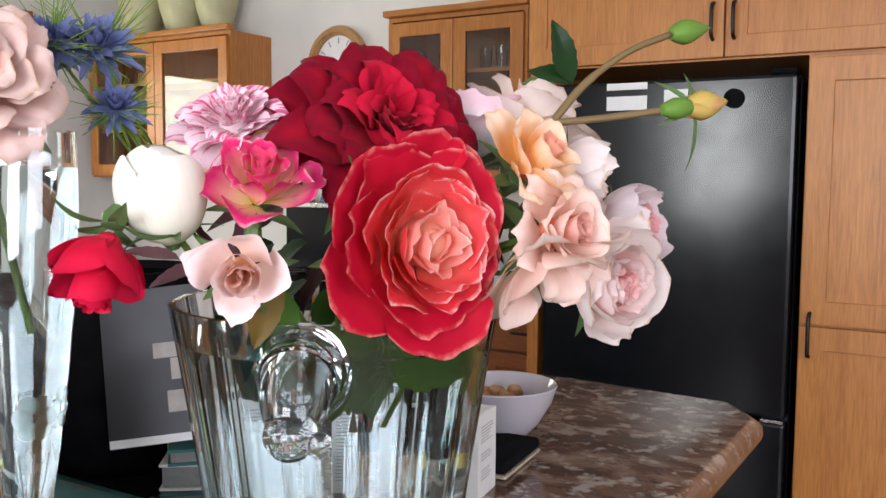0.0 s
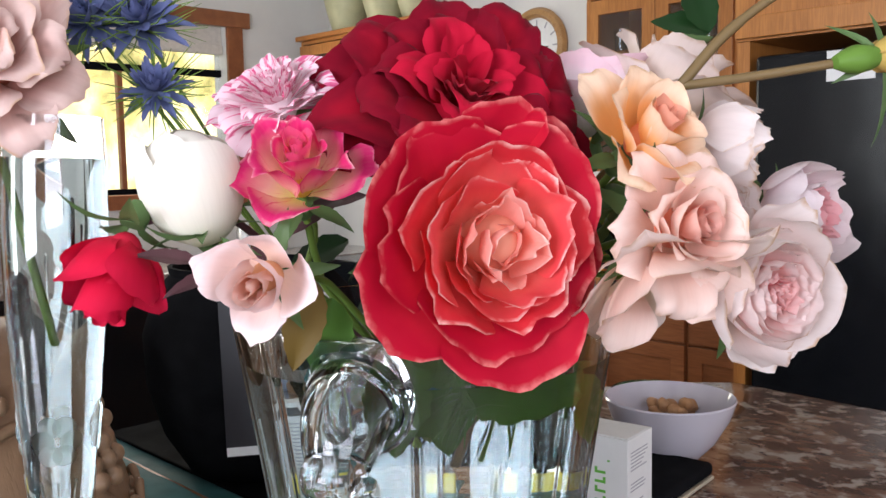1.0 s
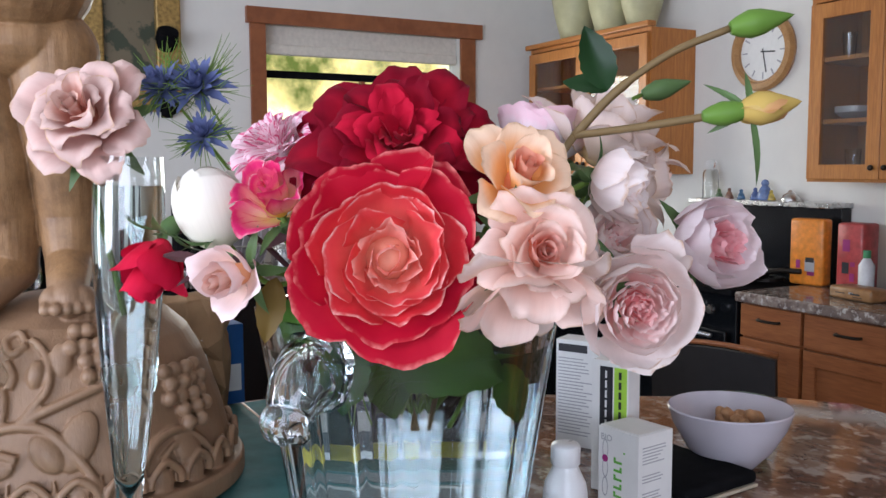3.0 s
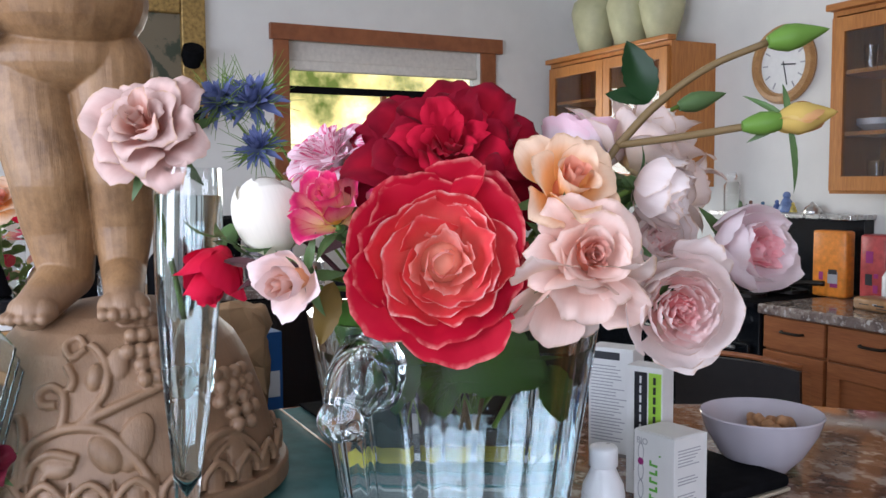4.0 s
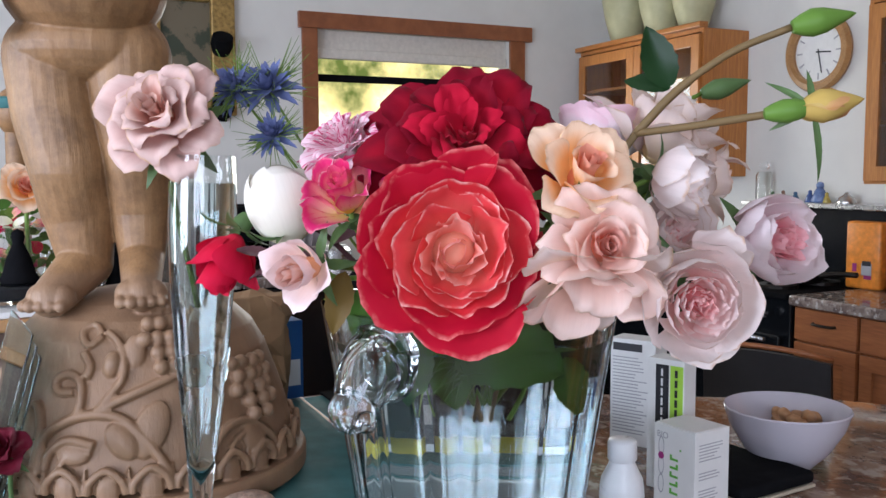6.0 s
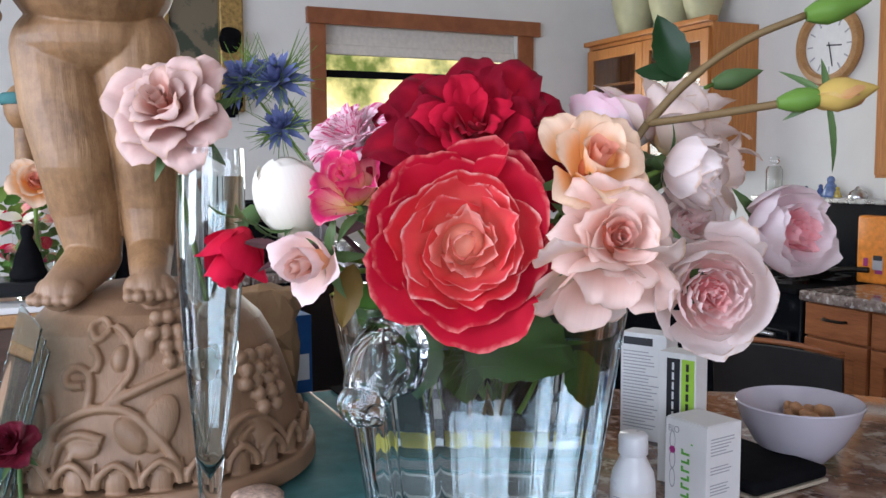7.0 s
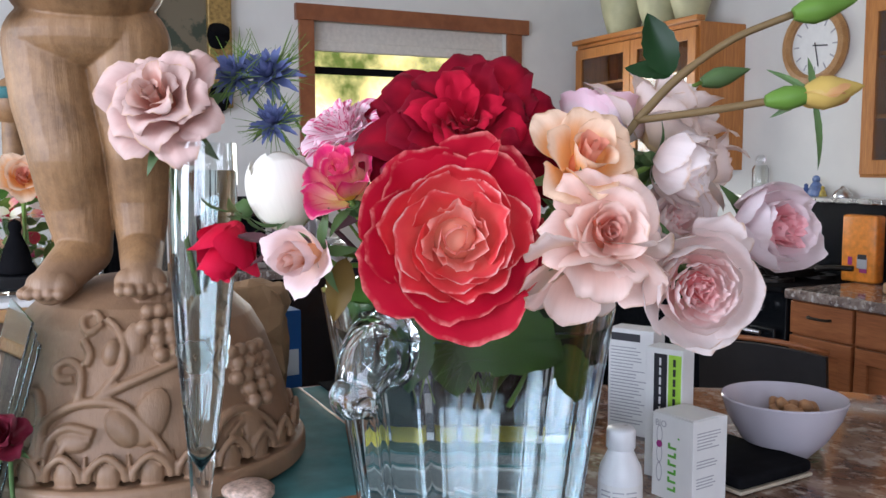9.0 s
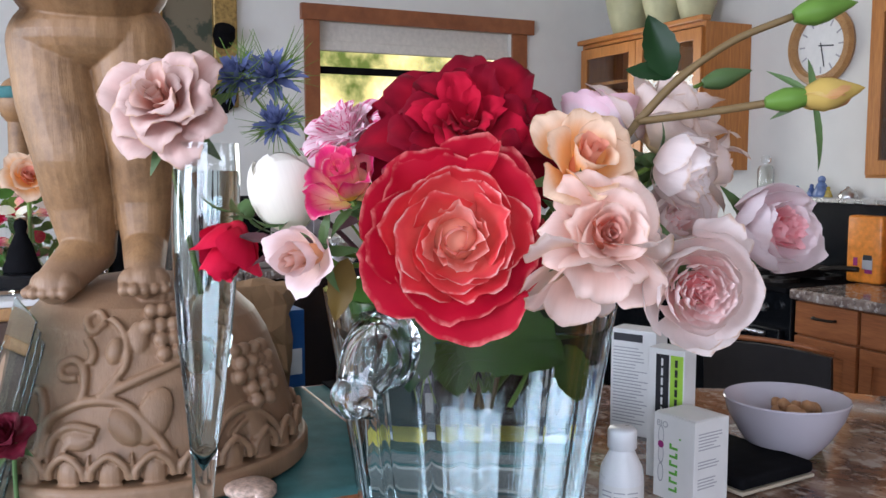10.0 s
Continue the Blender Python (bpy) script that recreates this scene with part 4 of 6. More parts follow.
PINKYEL = [P("bicolour_heart", (0.92, 0.66, 0.10), (0.92, 0.50, 0.30), (0.80, 0.08, 0.22), None, (0.74, 0.02, 0.16), midat=0.70, lo=0.58, thin=0.36),
           P("bicolour_outer", (0.93, 0.74, 0.24), (0.90, 0.42, 0.36), (0.72, 0.02, 0.16), (0.92, 0.6, 0.6), (0.74, 0.015, 0.15), midat=0.60, lo=0.56, thin=0.3)]
WHITE = [P("white_petal", (0.72, 0.72, 0.40), (0.86, 0.82, 0.68), (0.87, 0.83, 0.74))]
PALE = [P("apricot_heart", (0.84, 0.44, 0.22), (0.84, 0.48, 0.34), (0.82, 0.54, 0.47), thin=0.3), P("pale_outer", (0.90, 0.66, 0.50), (0.90, 0.66, 0.60), (0.90, 0.72, 0.70))]
REDBUD = [P("cherry_petal", (0.62, 0.02, 0.05), (0.58, 0.006, 0.035), (0.62, 0.010, 0.05))]
MAUVE = [P("mauve_heart", (0.52, 0.16, 0.10), (0.62, 0.28, 0.21), (0.70, 0.46, 0.39), BROWNED, thin=0.20), P("mauve_outer", (0.60, 0.27, 0.21), (0.62, 0.36, 0.31), (0.68, 0.49, 0.44), BROWNED, thin=0.14)]
YELLOW = [P("yellow_petal", (0.52, 0.36, 0.09), (0.56, 0.40, 0.14), (0.54, 0.28, 0.12), None, (0.52, 0.26, 0.08), lo=0.56)]
BLUE = [P("nigella_petal", (0.22, 0.26, 0.38), (0.105, 0.135, 0.28), (0.15, 0.18, 0.36), None, None, 0.6, 0, 0.3)]
BURG = [P("burgundy_petal", (0.12, 0.01, 0.02), (0.15, 0.012, 0.025), (0.11, 0.008, 0.02))]


def rose(label, place, axis, R, style, paints, seed, spin=0, in_vase=True, stem_mat="stem", sz=1.0, **kw):
    t = thing("rose", label, "rose", "roses in the fluted vase" if in_vase else "")
    m = facing(place, axis, spin)
    bloom(t, m, R, style, paints, seed, sz)
    calyx(t, m, R, M["sepaldark"], -0.62 * sz, 0.8, 5, 0.5, seed)
    if in_vase:
        stem(t, m, R, M[stem_mat], **kw)
    return t, m


def seat(c, axis, R, h):
    """The bloom's middle from a point c seen on its face."""
    return Vector(c) - Vector(axis).normalized() * R * h


A = (0.90, -0.38, 0.10)
red_rose, m = rose("large red and coral open garden rose", seat((-0.199, 0.524, 1.397), A, 0.072, 0.15), A, 0.070, "open", RED, 3)
bm = shaped_petal(0.072, 0.0, 0.0, 0.62, 12, 30, 0.40, 0.6, 0.05, 0.0, 30, 0.2, 0.1, random.Random(2))
bmesh.ops.transform(bm, matrix=facing((-0.228, 0.548, 1.430), (0.25, 0.0, 1.0)), verts=bm.verts[:])
part("petal", bm, red_outer, red_rose, "", True)
A = (0.72, -0.42, 0.52)
rose("large dark crimson velvety rose", seat((-0.250, 0.556, 1.490), A, 0.078, 0.32), A, 0.079, "velvet", DARK, 5)
A = (0.74, -0.12, 0.52)
rose("peach apricot rose half open", seat((-0.155, 0.612, 1.464), A, 0.042, 0.5), A, 0.041, "half", PEACH, 8)
A = (0.86, -0.30, 0.12)
rose("salmon pink rose with a spiral heart", seat((-0.134, 0.612, 1.403), A, 0.048, 0.45), A, 0.047, "tea", PINK, 11)
A = (0.62, -0.18, -0.72)
rose("blown cream-blush rose with drooping petals", (-0.176, 0.618, 1.383), A, 0.056, "droop", [PINK[1], CREAM[1]], 14)
A = (0.86, -0.38, -0.04)
rose("blush pink many-petalled cupped rose", seat((-0.129, 0.689, 1.357), A, 0.047, 0.25), A, 0.050, "cup", BLUSH, 13)
A = (0.98, -0.02, 0.04)
rose("pale lilac-pink cupped rose with a deep pink heart", seat((-0.143, 0.789, 1.398), A, 0.044, 0.40), A, 0.045, "globe", DEEP, 17, sz=1.05)
A = (0.62, 0.48, -0.20)
rose("pale pink rose half open", (-0.174, 0.706, 1.446), A, 0.033, "globe", BLUSH[1:], 19, sz=1.15)
A = (0.75, -0.15, 0.30)
rose("pale shell-pink rose tucked between its neighbours", (-0.182, 0.706, 1.404), A, 0.036, "globe", BLUSH[1:], 20)
A = (0.45, 0.62, 0.15)
rose("fading blush-tan rose behind the paler ones", (-0.214, 0.760, 1.448), A, 0.046, "half", [PINK[1], CREAM[1]], 22)
A = (-0.15, 0.15, 0.9)
rose("white rose with pink-edged petals", (-0.270, 0.690, 1.478), A, 0.054, "half", WHITEPINK, 23)
A = (0.25, 0.30, 0.85)
rose("cream rose with upright petals", (-0.236, 0.742, 1.486), A, 0.064, "half", CREAM, 29)
A = (0.25, -0.55, 0.75)
rose("pink and white striped many-petalled rose", seat((-0.352, 0.486, 1.490), A, 0.040, 0.3), A, 0.042, "ruffled", STRIPE, 31)
A = (0.50, -0.40, 0.66)
rose("cerise and yellow bicolour rose", seat((-0.308, 0.474, 1.446), A, 0.038, 0.4), A, 0.037, "half", PINKYEL, 38, sz=1.25)
A = (-0.10, -0.22, 1)
wb = thing("rose", "creamy white rosebud, plump and closed", "rose", "roses in the fluted vase")
m = facing((-0.374, 0.444, 1.428), A)
rw = random.Random(41)
for k, (turn, half, reach, puff) in enumerate(((40, 1.5, 0.97, 0.0), (160, 1.5, 0.97, 0.03), (285, 1.40, 0.95, 0.06), (-95, 0.95, 0.80, 0.15), (10, 0.95, 0.72, 0.20), (150, 1.0, 0.74, 0.18))):
    bm = wrapped_petal(0.0258 * (1 + puff), 0.0315 * (1 + puff), radians(turn), half, reach, rw)
    bmesh.ops.transform(bm, matrix=m, verts=bm.verts[:])
    part("petal", bm, WHITE[0], wb, "", True)
calyx(wb, m, 0.036, M["sepaldark"], -0.86, 0.8, 5, 0.5, 41)
stem(wb, m, 0.036, M["stem"])
A = (0.62, -0.76, -0.06)
rose("small pale pink and apricot rose", seat((-0.288, 0.431, 1.378), A, 0.033, 0.4), A, 0.036, "budding", PALE, 45)
A = (0.12, -0.42, -0.85)
rose("cherry red rosebud hanging over the vase rim", (-0.378, 0.400, 1.384), A, 0.043, "budding", REDBUD, 47, stem_mat="purpleleaf")

# mauve rose in the flute
A = (0.72, -0.50, 0.38)
t, m = rose("dusty mauve rose standing in the tall flute vase", seat((-0.420, 0.343, 1.513), A, 0.055, 0.5), A, 0.057, "high", MAUVE, 53, in_vase=False)
stem(t, m, 0.05, M["stem"], FC + Vector((0.012, 0.004, 0.27)), FC + Vector((-0.004, -0.006, 0.37)), 0.0022)

# long shoots with buds
shoot = thing("rose_shoot", "rose shoot with a green bud, a yellow bud and dark leaves", "rose", "roses in the fluted vase")
fork = Vector((-0.187, 0.672, 1.482))
part("stem", tube(bend([VC + Vector((0.02, 0, 0.17)), VC + Vector((0.05, 0.02, 0.27)), fork], 6), 0.003, 8), M["brownstem"], shoot, "", True)
gb = Vector((-0.122, 0.761, 1.5580))
yb = Vector((-0.110, 0.747, 1.496))
part("stem", tube(bend([fork, (-0.170, 0.697, 1.514), (-0.146, 0.727, 1.541), gb], 6), [0.0034] * 8 + [0.0028] * 11, 8), M["brownstem"], shoot, "", True)
part("stem", tube(bend([fork, (-0.150, 0.708, 1.488), yb], 6), 0.0030, 8), M["brownstem"], shoot, "", True)


def closed_bud(parent, base, tip, r, mat, name="bud", label=""):
    base, tip = Vector(base), Vector(tip)
    L = (tip - base).length
    bm = lathe([(0, 0), (r * 0.45, 0.02 * L), (r * 0.75, 0.15 * L), (r, 0.32 * L), (r * 0.9, 0.5 * L), (r * 0.5, 0.75 * L), (r * 0.2, 0.92 * L), (0, L)], 14)
    bmesh.ops.transform(bm, matrix=facing(base, tip - base), verts=bm.verts[:])
    return part(name, bm, mat, parent, label, True)


closed_bud(shoot, gb, gb + Vector((0.022, 0.042, 0.010)), 0.0105, M["sepal"], "bud", "closed green bud")
closed_bud(shoot, yb - Vector((0.009, 0.014, 0.002)), yb + Vector((0.016, 0.024, 0.004)), 0.0090, M["sepal"], "hip")
closed_bud(shoot, yb + Vector((0.005, 0.008, 0.001)), yb + Vector((0.030, 0.043, 0.008)), 0.0125, YELLOW[0], "bud", "pale yellow bud flushed orange")
for k, turn in enumerate((20, 140, 260)):
    wrap = shaped_petal(0.030, 0.06, 0.0, 1.22, 42, -32, 0.46, 0.42, 0.03, 0.02, 8, radians(turn), 0.4, random.Random(59 + k))
    bmesh.ops.transform(wrap, matrix=facing(yb + Vector((0.004, 0.006, 0.001)), (0.55, 0.80, 0.13)), verts=wrap.verts[:])
    part("petal", wrap, YELLOW[0], shoot, "", True)
for k, (d, ln) in enumerate((((-0.35, -0.7, 0.65), 0.035), ((0.05, 0.0, 1.0), 0.028), ((-0.3, -0.6, -0.35), 0.03), ((0.2, 0.25, -1.0), 0.055))):
    leaf(shoot, yb + Vector((0.008, 0.015, 0.002)), d, ln, 0.0055, M["sepaldark"], (0.9, -0.4, 0.2), k, 0.3, 0.45, "sepal")
lf = Vector((-0.182, 0.699, 1.516))
leaf(shoot, lf, (-0.30, -0.20, 0.85), 0.052, 0.029, M["darkleaf"], (0.75, -0.35, 0.2), 61, 0.2, -0.1)
leaf(shoot, lf, (-0.5, -0.55, 0.32), 0.036, 0.022, M["darkleaf"], (0.6, -0.5, 0.6), 62, 0.2, 0.3)
bud2 = thing("rosebud", "small closed green rosebud on its stalk", "rose", "roses in the fluted vase")
closed_bud(bud2, (-0.290, 0.825, 1.525), (-0.271, 0.869, 1.538), 0.010, M["sepaldark"])
part("stem", tube(bend([(-0.290, 0.825, 1.525), (-0.30, 0.76, 1.49), VC + Vector((0.04, 0.06, 0.27)), VC + Vector((0.02, 0.02, 0.17))], 6), 0.002, 8), M["stem"], bud2, "", True)

# love-in-a-mist
nig = thing("nigella", "blue love-in-a-mist flowers with feathery bracts", "flower", "flowers in the fluted vase")
rngn = random.Random(7)
for c, ax, R in (((-0.450, 0.455, 1.530), (0.5, -0.45, 0.55), 0.033), ((-0.465, 0.428, 1.530), (0.4, -0.7, 0.5), 0.030), ((-0.428, 0.452, 1.486), (0.5, -0.4, 0.5), 0.024)):
    m = facing(c, ax)
    for layer in range(4):
        for q in range(13):
            l = leaf_mesh(R * (1.08 - 0.17 * layer) * rngn.uniform(0.8, 1.1), R * 0.30, 0.35, 0.25 - 0.3 * layer, q + layer * 13, 4, 8, 0.16)
            bmesh.ops.transform(l, matrix=m @ pose(0, 0, 0, 0, 0, q * 27.7 + layer * 17 + rngn.uniform(-10, 10)) @ pose(0, 0, 0, 6 + 18 * layer + rngn.uniform(-12, 12), 0, 0), verts=l.verts[:])
            part("petal", l, BLUE[0], nig, "", True)
    bm = bmesh.new()
    for q in range(70):
        a, e = rngn.uniform(0, 6.28), rngn.uniform(-0.6, 0.7)
        d = Vector((math.cos(a), math.sin(a), e))
        p0 = m @ Vector((0, 0, -0.003))
        p1 = m @ (d * R * 0.7)
        p2 = m @ (d * R * rngn.uniform(1.0, 1.5) + Vector((0, 0, rngn.uniform(-0.2, 0.3) * R)))
        tube([p0, p1, p2], [0.0006, 0.0005, 0.0002], 4, bm)
    part("bract_tuft", bm, M["stem"], nig, "thread-like green bracts")
    part("stem", tube(bend([m @ Vector((0, 0, -0.002)), Vector(c) * 0.5 + (VC + Vector((-0.06, -0.06, 0.3))) * 0.5 + Vector((0, 0, -0.01)), VC + Vector((-0.05, -0.06, 0.27)), VC + Vector((-0.02, -0.02, 0.17))], 6), 0.0013, 6), M["stem"], nig, "", True)

# foliage among and below the blooms
fol = thing("rose_foliage", "green rose leaves hanging in and over the glass vase", "leaves")
rf = random.Random(12)
C10 = Vector((0.905, -0.425, 0)).normalized()
R10 = Vector((0.425, 0.905, 0)).normalized()
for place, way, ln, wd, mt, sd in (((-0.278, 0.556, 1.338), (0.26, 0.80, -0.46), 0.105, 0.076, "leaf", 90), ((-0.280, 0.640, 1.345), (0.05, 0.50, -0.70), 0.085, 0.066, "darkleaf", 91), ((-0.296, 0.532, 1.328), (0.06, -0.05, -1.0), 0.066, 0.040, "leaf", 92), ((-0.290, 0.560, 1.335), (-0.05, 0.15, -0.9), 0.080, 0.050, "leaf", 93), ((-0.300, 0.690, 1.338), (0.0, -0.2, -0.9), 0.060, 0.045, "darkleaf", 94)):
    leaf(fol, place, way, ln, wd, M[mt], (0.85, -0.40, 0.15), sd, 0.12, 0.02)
plume = bmesh.new()
for k in range(46):
    f = rf.uniform(0, 1)
    root = Vector((-0.274, 0.556, 1.335)) + Vector((0.004, 0.008, -0.050)) * f
    tip = root + Vector((rf.uniform(-0.01, 0.015), rf.uniform(-0.03, 0.03), rf.uniform(-0.030, 0.004)))
    tube([root, root.lerp(tip, 0.5) + Vector((0, 0, 0.002)), tip], [0.0007, 0.0006, 0.0002], 4, plume)
part("feathery_leaf", plume, M["leaf"], fol, "feathery thread-like green leaf")
for k in range(18):
    right, front = rf.uniform(-0.105, 0.105), rf.uniform(-0.06, 0.10)
    front = min(front, math.sqrt(max(0.0, 0.108 ** 2 - right * right)) / 0.85)
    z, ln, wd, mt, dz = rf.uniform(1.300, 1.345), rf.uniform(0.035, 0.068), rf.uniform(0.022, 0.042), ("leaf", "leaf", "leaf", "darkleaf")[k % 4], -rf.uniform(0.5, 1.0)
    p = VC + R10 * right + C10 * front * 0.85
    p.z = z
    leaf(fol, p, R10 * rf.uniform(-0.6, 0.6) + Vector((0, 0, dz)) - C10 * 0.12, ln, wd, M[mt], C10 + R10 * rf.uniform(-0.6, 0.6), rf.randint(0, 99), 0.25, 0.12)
leaf(fol, (-0.300, 0.476, 1.375), (-0.15, -0.2, -1), 0.055, 0.024, M["olive"], (0.8, -0.6, 0), 71, 0.2, 0.1, "leaf", "browning olive leaf")
leaf(fol, (-0.315, 0.50, 1.36), (-0.1, -0.1, -1), 0.05, 0.03, M["leaf"], (0.8, -0.6, 0), 72, 0.2, 0.1)
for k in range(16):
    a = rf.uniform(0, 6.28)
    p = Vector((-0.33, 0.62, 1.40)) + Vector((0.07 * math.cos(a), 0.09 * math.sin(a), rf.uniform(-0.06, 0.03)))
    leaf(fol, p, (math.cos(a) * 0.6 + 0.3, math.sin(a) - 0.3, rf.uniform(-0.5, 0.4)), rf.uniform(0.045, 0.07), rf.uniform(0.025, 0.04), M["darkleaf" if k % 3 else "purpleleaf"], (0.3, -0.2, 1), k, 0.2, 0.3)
for k, (p, d) in enumerate((((-0.335, 0.425, 1.385), (-0.5, -0.6, 0.3)), ((-0.318, 0.452, 1.395), (0.5, -0.3, -0.8)), ((-0.33, 0.44, 1.38), (-0.3, -0.8, -0.1)))):
    leaf(fol, p, d, 0.036, 0.014, M["purpleleaf"], (0.4, -0.3, 0.9), 80 + k, 0.3, 0.3)

# ---------- carved wooden putto on its mound ----------
SC = Vector((-0.690, 0.392, BAR))
MOUND = ((0.073, 0.174), (0.10, 0.170), (0.13, 0.163), (0.16, 0.153), (0.19, 0.142), (0.215, 0.128), (0.234, 0.108), (0.247, 0.082), (0.256, 0.050), (0.260, 0.025))


def statue():
    bm = bmesh.new()
    off = Matrix.Translation((-0.015, -0.030, 0))
    merge(bm, lathe([(0, 0.043), (0.186, 0.043), (0.189, 0.046), (0.189, 0.064), (0.186, 0.068), (0, 0.068)], 72), off)
    merge(bm, lathe([(0, 0.06)] + [(r, z) for z, r in MOUND] + [(0, 0.261)], 72), off)
    face = -8.0  # bearing from the mound to the viewer

    def on(a, h, up=0.0):
        h = max(0.0735, min(0.2599, h))
        r = 0.1
        for (z0, r0), (z1, r1) in zip(MOUND, MOUND[1:]):
            if h <= z1:
                r = r0 + (r1 - r0) * (h - z0) / (z1 - z0)
                break
        return Vector(((r + up) * math.cos(radians(face + a)) - 0.015, (r + up) * math.sin(radians(face + a)) - 0.030, h))

    # scalloped border: small fans under arches, with a point between each two
    for i in range(26):
        a = 4 + i * 360 / 26
        arch = [on(a - 6.0, 0.074, 0.004), on(a - 4.9, 0.087, 0.007), on(a, 0.0985, 0.008), on(a + 4.9, 0.087, 0.007), on(a + 6.0, 0.074, 0.004)]
        tube(bend(arch, 4), 0.0042, 7, bm)
        blob(0.006, 0.012, 0.017, Matrix.Translation(on(a, 0.076, 0.0)) @ pose(0, 0, 0, 0, 0, face + a), bm, 10, 8)
        tube([on(a + 6.9, 0.074, 0.004), on(a + 6.9, 0.099, 0.003)], [0.0045, 0.0012], 6, bm)
    # vine, curls and stalks in relief
    for pts, r in ((((-33, 0.094), (-32, 0.127), (-25, 0.143), (-16, 0.150), (-6, 0.146), (1, 0.129), (7, 0.105), (10, 0.086)), 0.0052), (((-14, 0.153), (-2, 0.167), (11, 0.179), (23, 0.188), (36, 0.188)), 0.0050),
                   (((-13, 0.155), (-9, 0.169), (-5, 0.184), (-5, 0.204), (-8, 0.218), (-13, 0.226)), 0.0042), (((-21, 0.148), (-20, 0.162), (-21, 0.180), (-26, 0.188), (-31, 0.181), (-29, 0.171), (-23, 0.171)), 0.0046),
                   (((-19, 0.184), (-18, 0.195), (-22, 0.208)), 0.0046), (((-15, 0.223), (-20, 0.232), (-25, 0.225), (-20, 0.214), (-15, 0.222)), 0.0040),
                   (((-31, 0.097), (-29, 0.115), (-23, 0.126), (-14, 0.121)), 0.0046), (((-26, 0.100), (-22, 0.111), (-15, 0.115)), 0.0036), (((24, 0.098), (30, 0.119), (40, 0.125), (50, 0.106), (55, 0.084)), 0.0048), (((31, 0.100), (38, 0.112), (46, 0.104)), 0.0036),
                   (((-47, 0.100), (-44, 0.140), (-38, 0.158), (-34, 0.135), (-35, 0.100)), 0.0046)):
        tube(bend([on(a, h, 0.0035) for a, h in pts], 6), r, 8, bm)
    for a, h, l, w_, tilt, d in ((-5, 0.124, 0.021, 0.014, 38, 0.010), (-9.5, 0.196, 0.014, 0.009, -8, 0.009), (4.5, 0.133, 0.030, 0.017, -24, 0.006), (-0.5, 0.206, 0.019, 0.011, -6, 0.006), (43, 0.104, 0.020, 0.016, 30, 0.007), (-40, 0.130, 0.026, 0.012, 12, 0.006), (-21, 0.112, 0.010, 0.017, 0, 0.005)):
        blob(d, w_, l, Matrix.Translation(on(a, h, 0.002)) @ pose(0, 0, 0, 0, 0, face + a) @ pose(0, 0, 0, tilt, -14, 0), bm, 18, 14)
    # bunches of grapes
    gr = random.Random(5)
    for ca, ch, n in ((12, 0.246, 5), (47, 0.184, 5)):
        for i in range(n):
            for j in range(4 if i < 3 else 3 if i < 4 else 2):
                a = ca + (j - (1.5 if i < 3 else 1.0 if i < 4 else 0.5)) * 5.4 + (i % 2) * 2.2
                blob(0.0082, 0.0082, 0.0082, Matrix.Translation(on(a, ch - i * 0.0135, 0.006 + gr.uniform(0, 0.005))), bm, 12, 9)
    rt = Vector((0.20, 0.98, 0))
    tw = Vector((0.98, -0.20, 0))

    def at(r, t_, z):
        return rt * (r - 0.062) + tw * (t_ + 0.012) + Vector((0, 0, z))

    def limb(a, b, ra, rb, k=8):
        a, b = Vector(a), Vector(b)
        blob(ra, ra, ra, Matrix.Translation(a), bm, 24, 16)
        blob(rb, rb, rb, Matrix.Translation(b), bm, 24, 16)
        tube([a, a.lerp(b, 0.5), b], [ra, (ra + rb) / 2, rb], 24, bm)

    # legs from hip to toes
    for hip, thigh, knee, calf, ankle, foot in (
            ((at(-0.052, 0, 0.515), 0.048), (at(-0.046, 0.008, 0.455), 0.046), (at(-0.034, 0.016, 0.396), 0.042), (at(-0.028, 0.0, 0.350), 0.041), (at(-0.022, 0.004, 0.290), 0.029), (at(-0.050, 0.060, 0.258), 0.021)),
            ((at(0.026, 0, 0.515), 0.050), (at(0.030, 0.010, 0.455), 0.043), (at(0.037, 0.018, 0.398), 0.036), (at(0.038, 0.004, 0.350), 0.035), (at(0.038, 0.014, 0.296), 0.025), (at(0.042, 0.080, 0.262), 0.019))):
        chain = (hip, thigh, knee, calf, ankle, foot)
        for (a, ra), (b, rb) in zip(chain, chain[1:]):
            limb(a, b, ra, rb)
        d = foot[0] - ankle[0]
        d.z = 0
        d.normalize()
        s = Vector((-d.y, d.x, 0))
        limb(foot[0] - s * 0.012, foot[0] + s * 0.012, 0.015, 0.015, 4)
        for q in range(5):
            p = foot[0] + s * (q - 2) * 0.0100 + d * (0.021 - 0.0030 * abs(q - 1)) - Vector((0, 0, 0.007))
            limb(p - d * 0.016 + Vector((0, 0, 0.004)), p, 0.0066, 0.0064)
    # pelvis, belly, chest, shoulders
    blob(0.062, 0.082, 0.045, Matrix.Translation(at(-0.012, 0.0, 0.525)), bm, 24, 16)
    blob(0.080, 0.086, 0.066, Matrix.Translation(at(-0.012, 0.008, 0.588)), bm, 24, 16)
    blob(0.070, 0.084, 0.090, Matrix.Translation(at(-0.012, -0.004, 0.68)), bm, 24, 16)
    blob(0.055, 0.075, 0.05, Matrix.Translation(at(-0.012, -0.006, 0.74)), bm, 24, 16)
    # hand at the hip and its arm
    for q in range(4):
        limb(at(-0.128 + 0.005 * (q % 2), 0.03, 0.590 - 0.016 * q), at(-0.100, 0.062, 0.588 - 0.016 * q), 0.0095, 0.0085, 4)
    limb(at(-0.14, 0.01, 0.58), at(-0.135, -0.03, 0.66), 0.024, 0.028, 6)
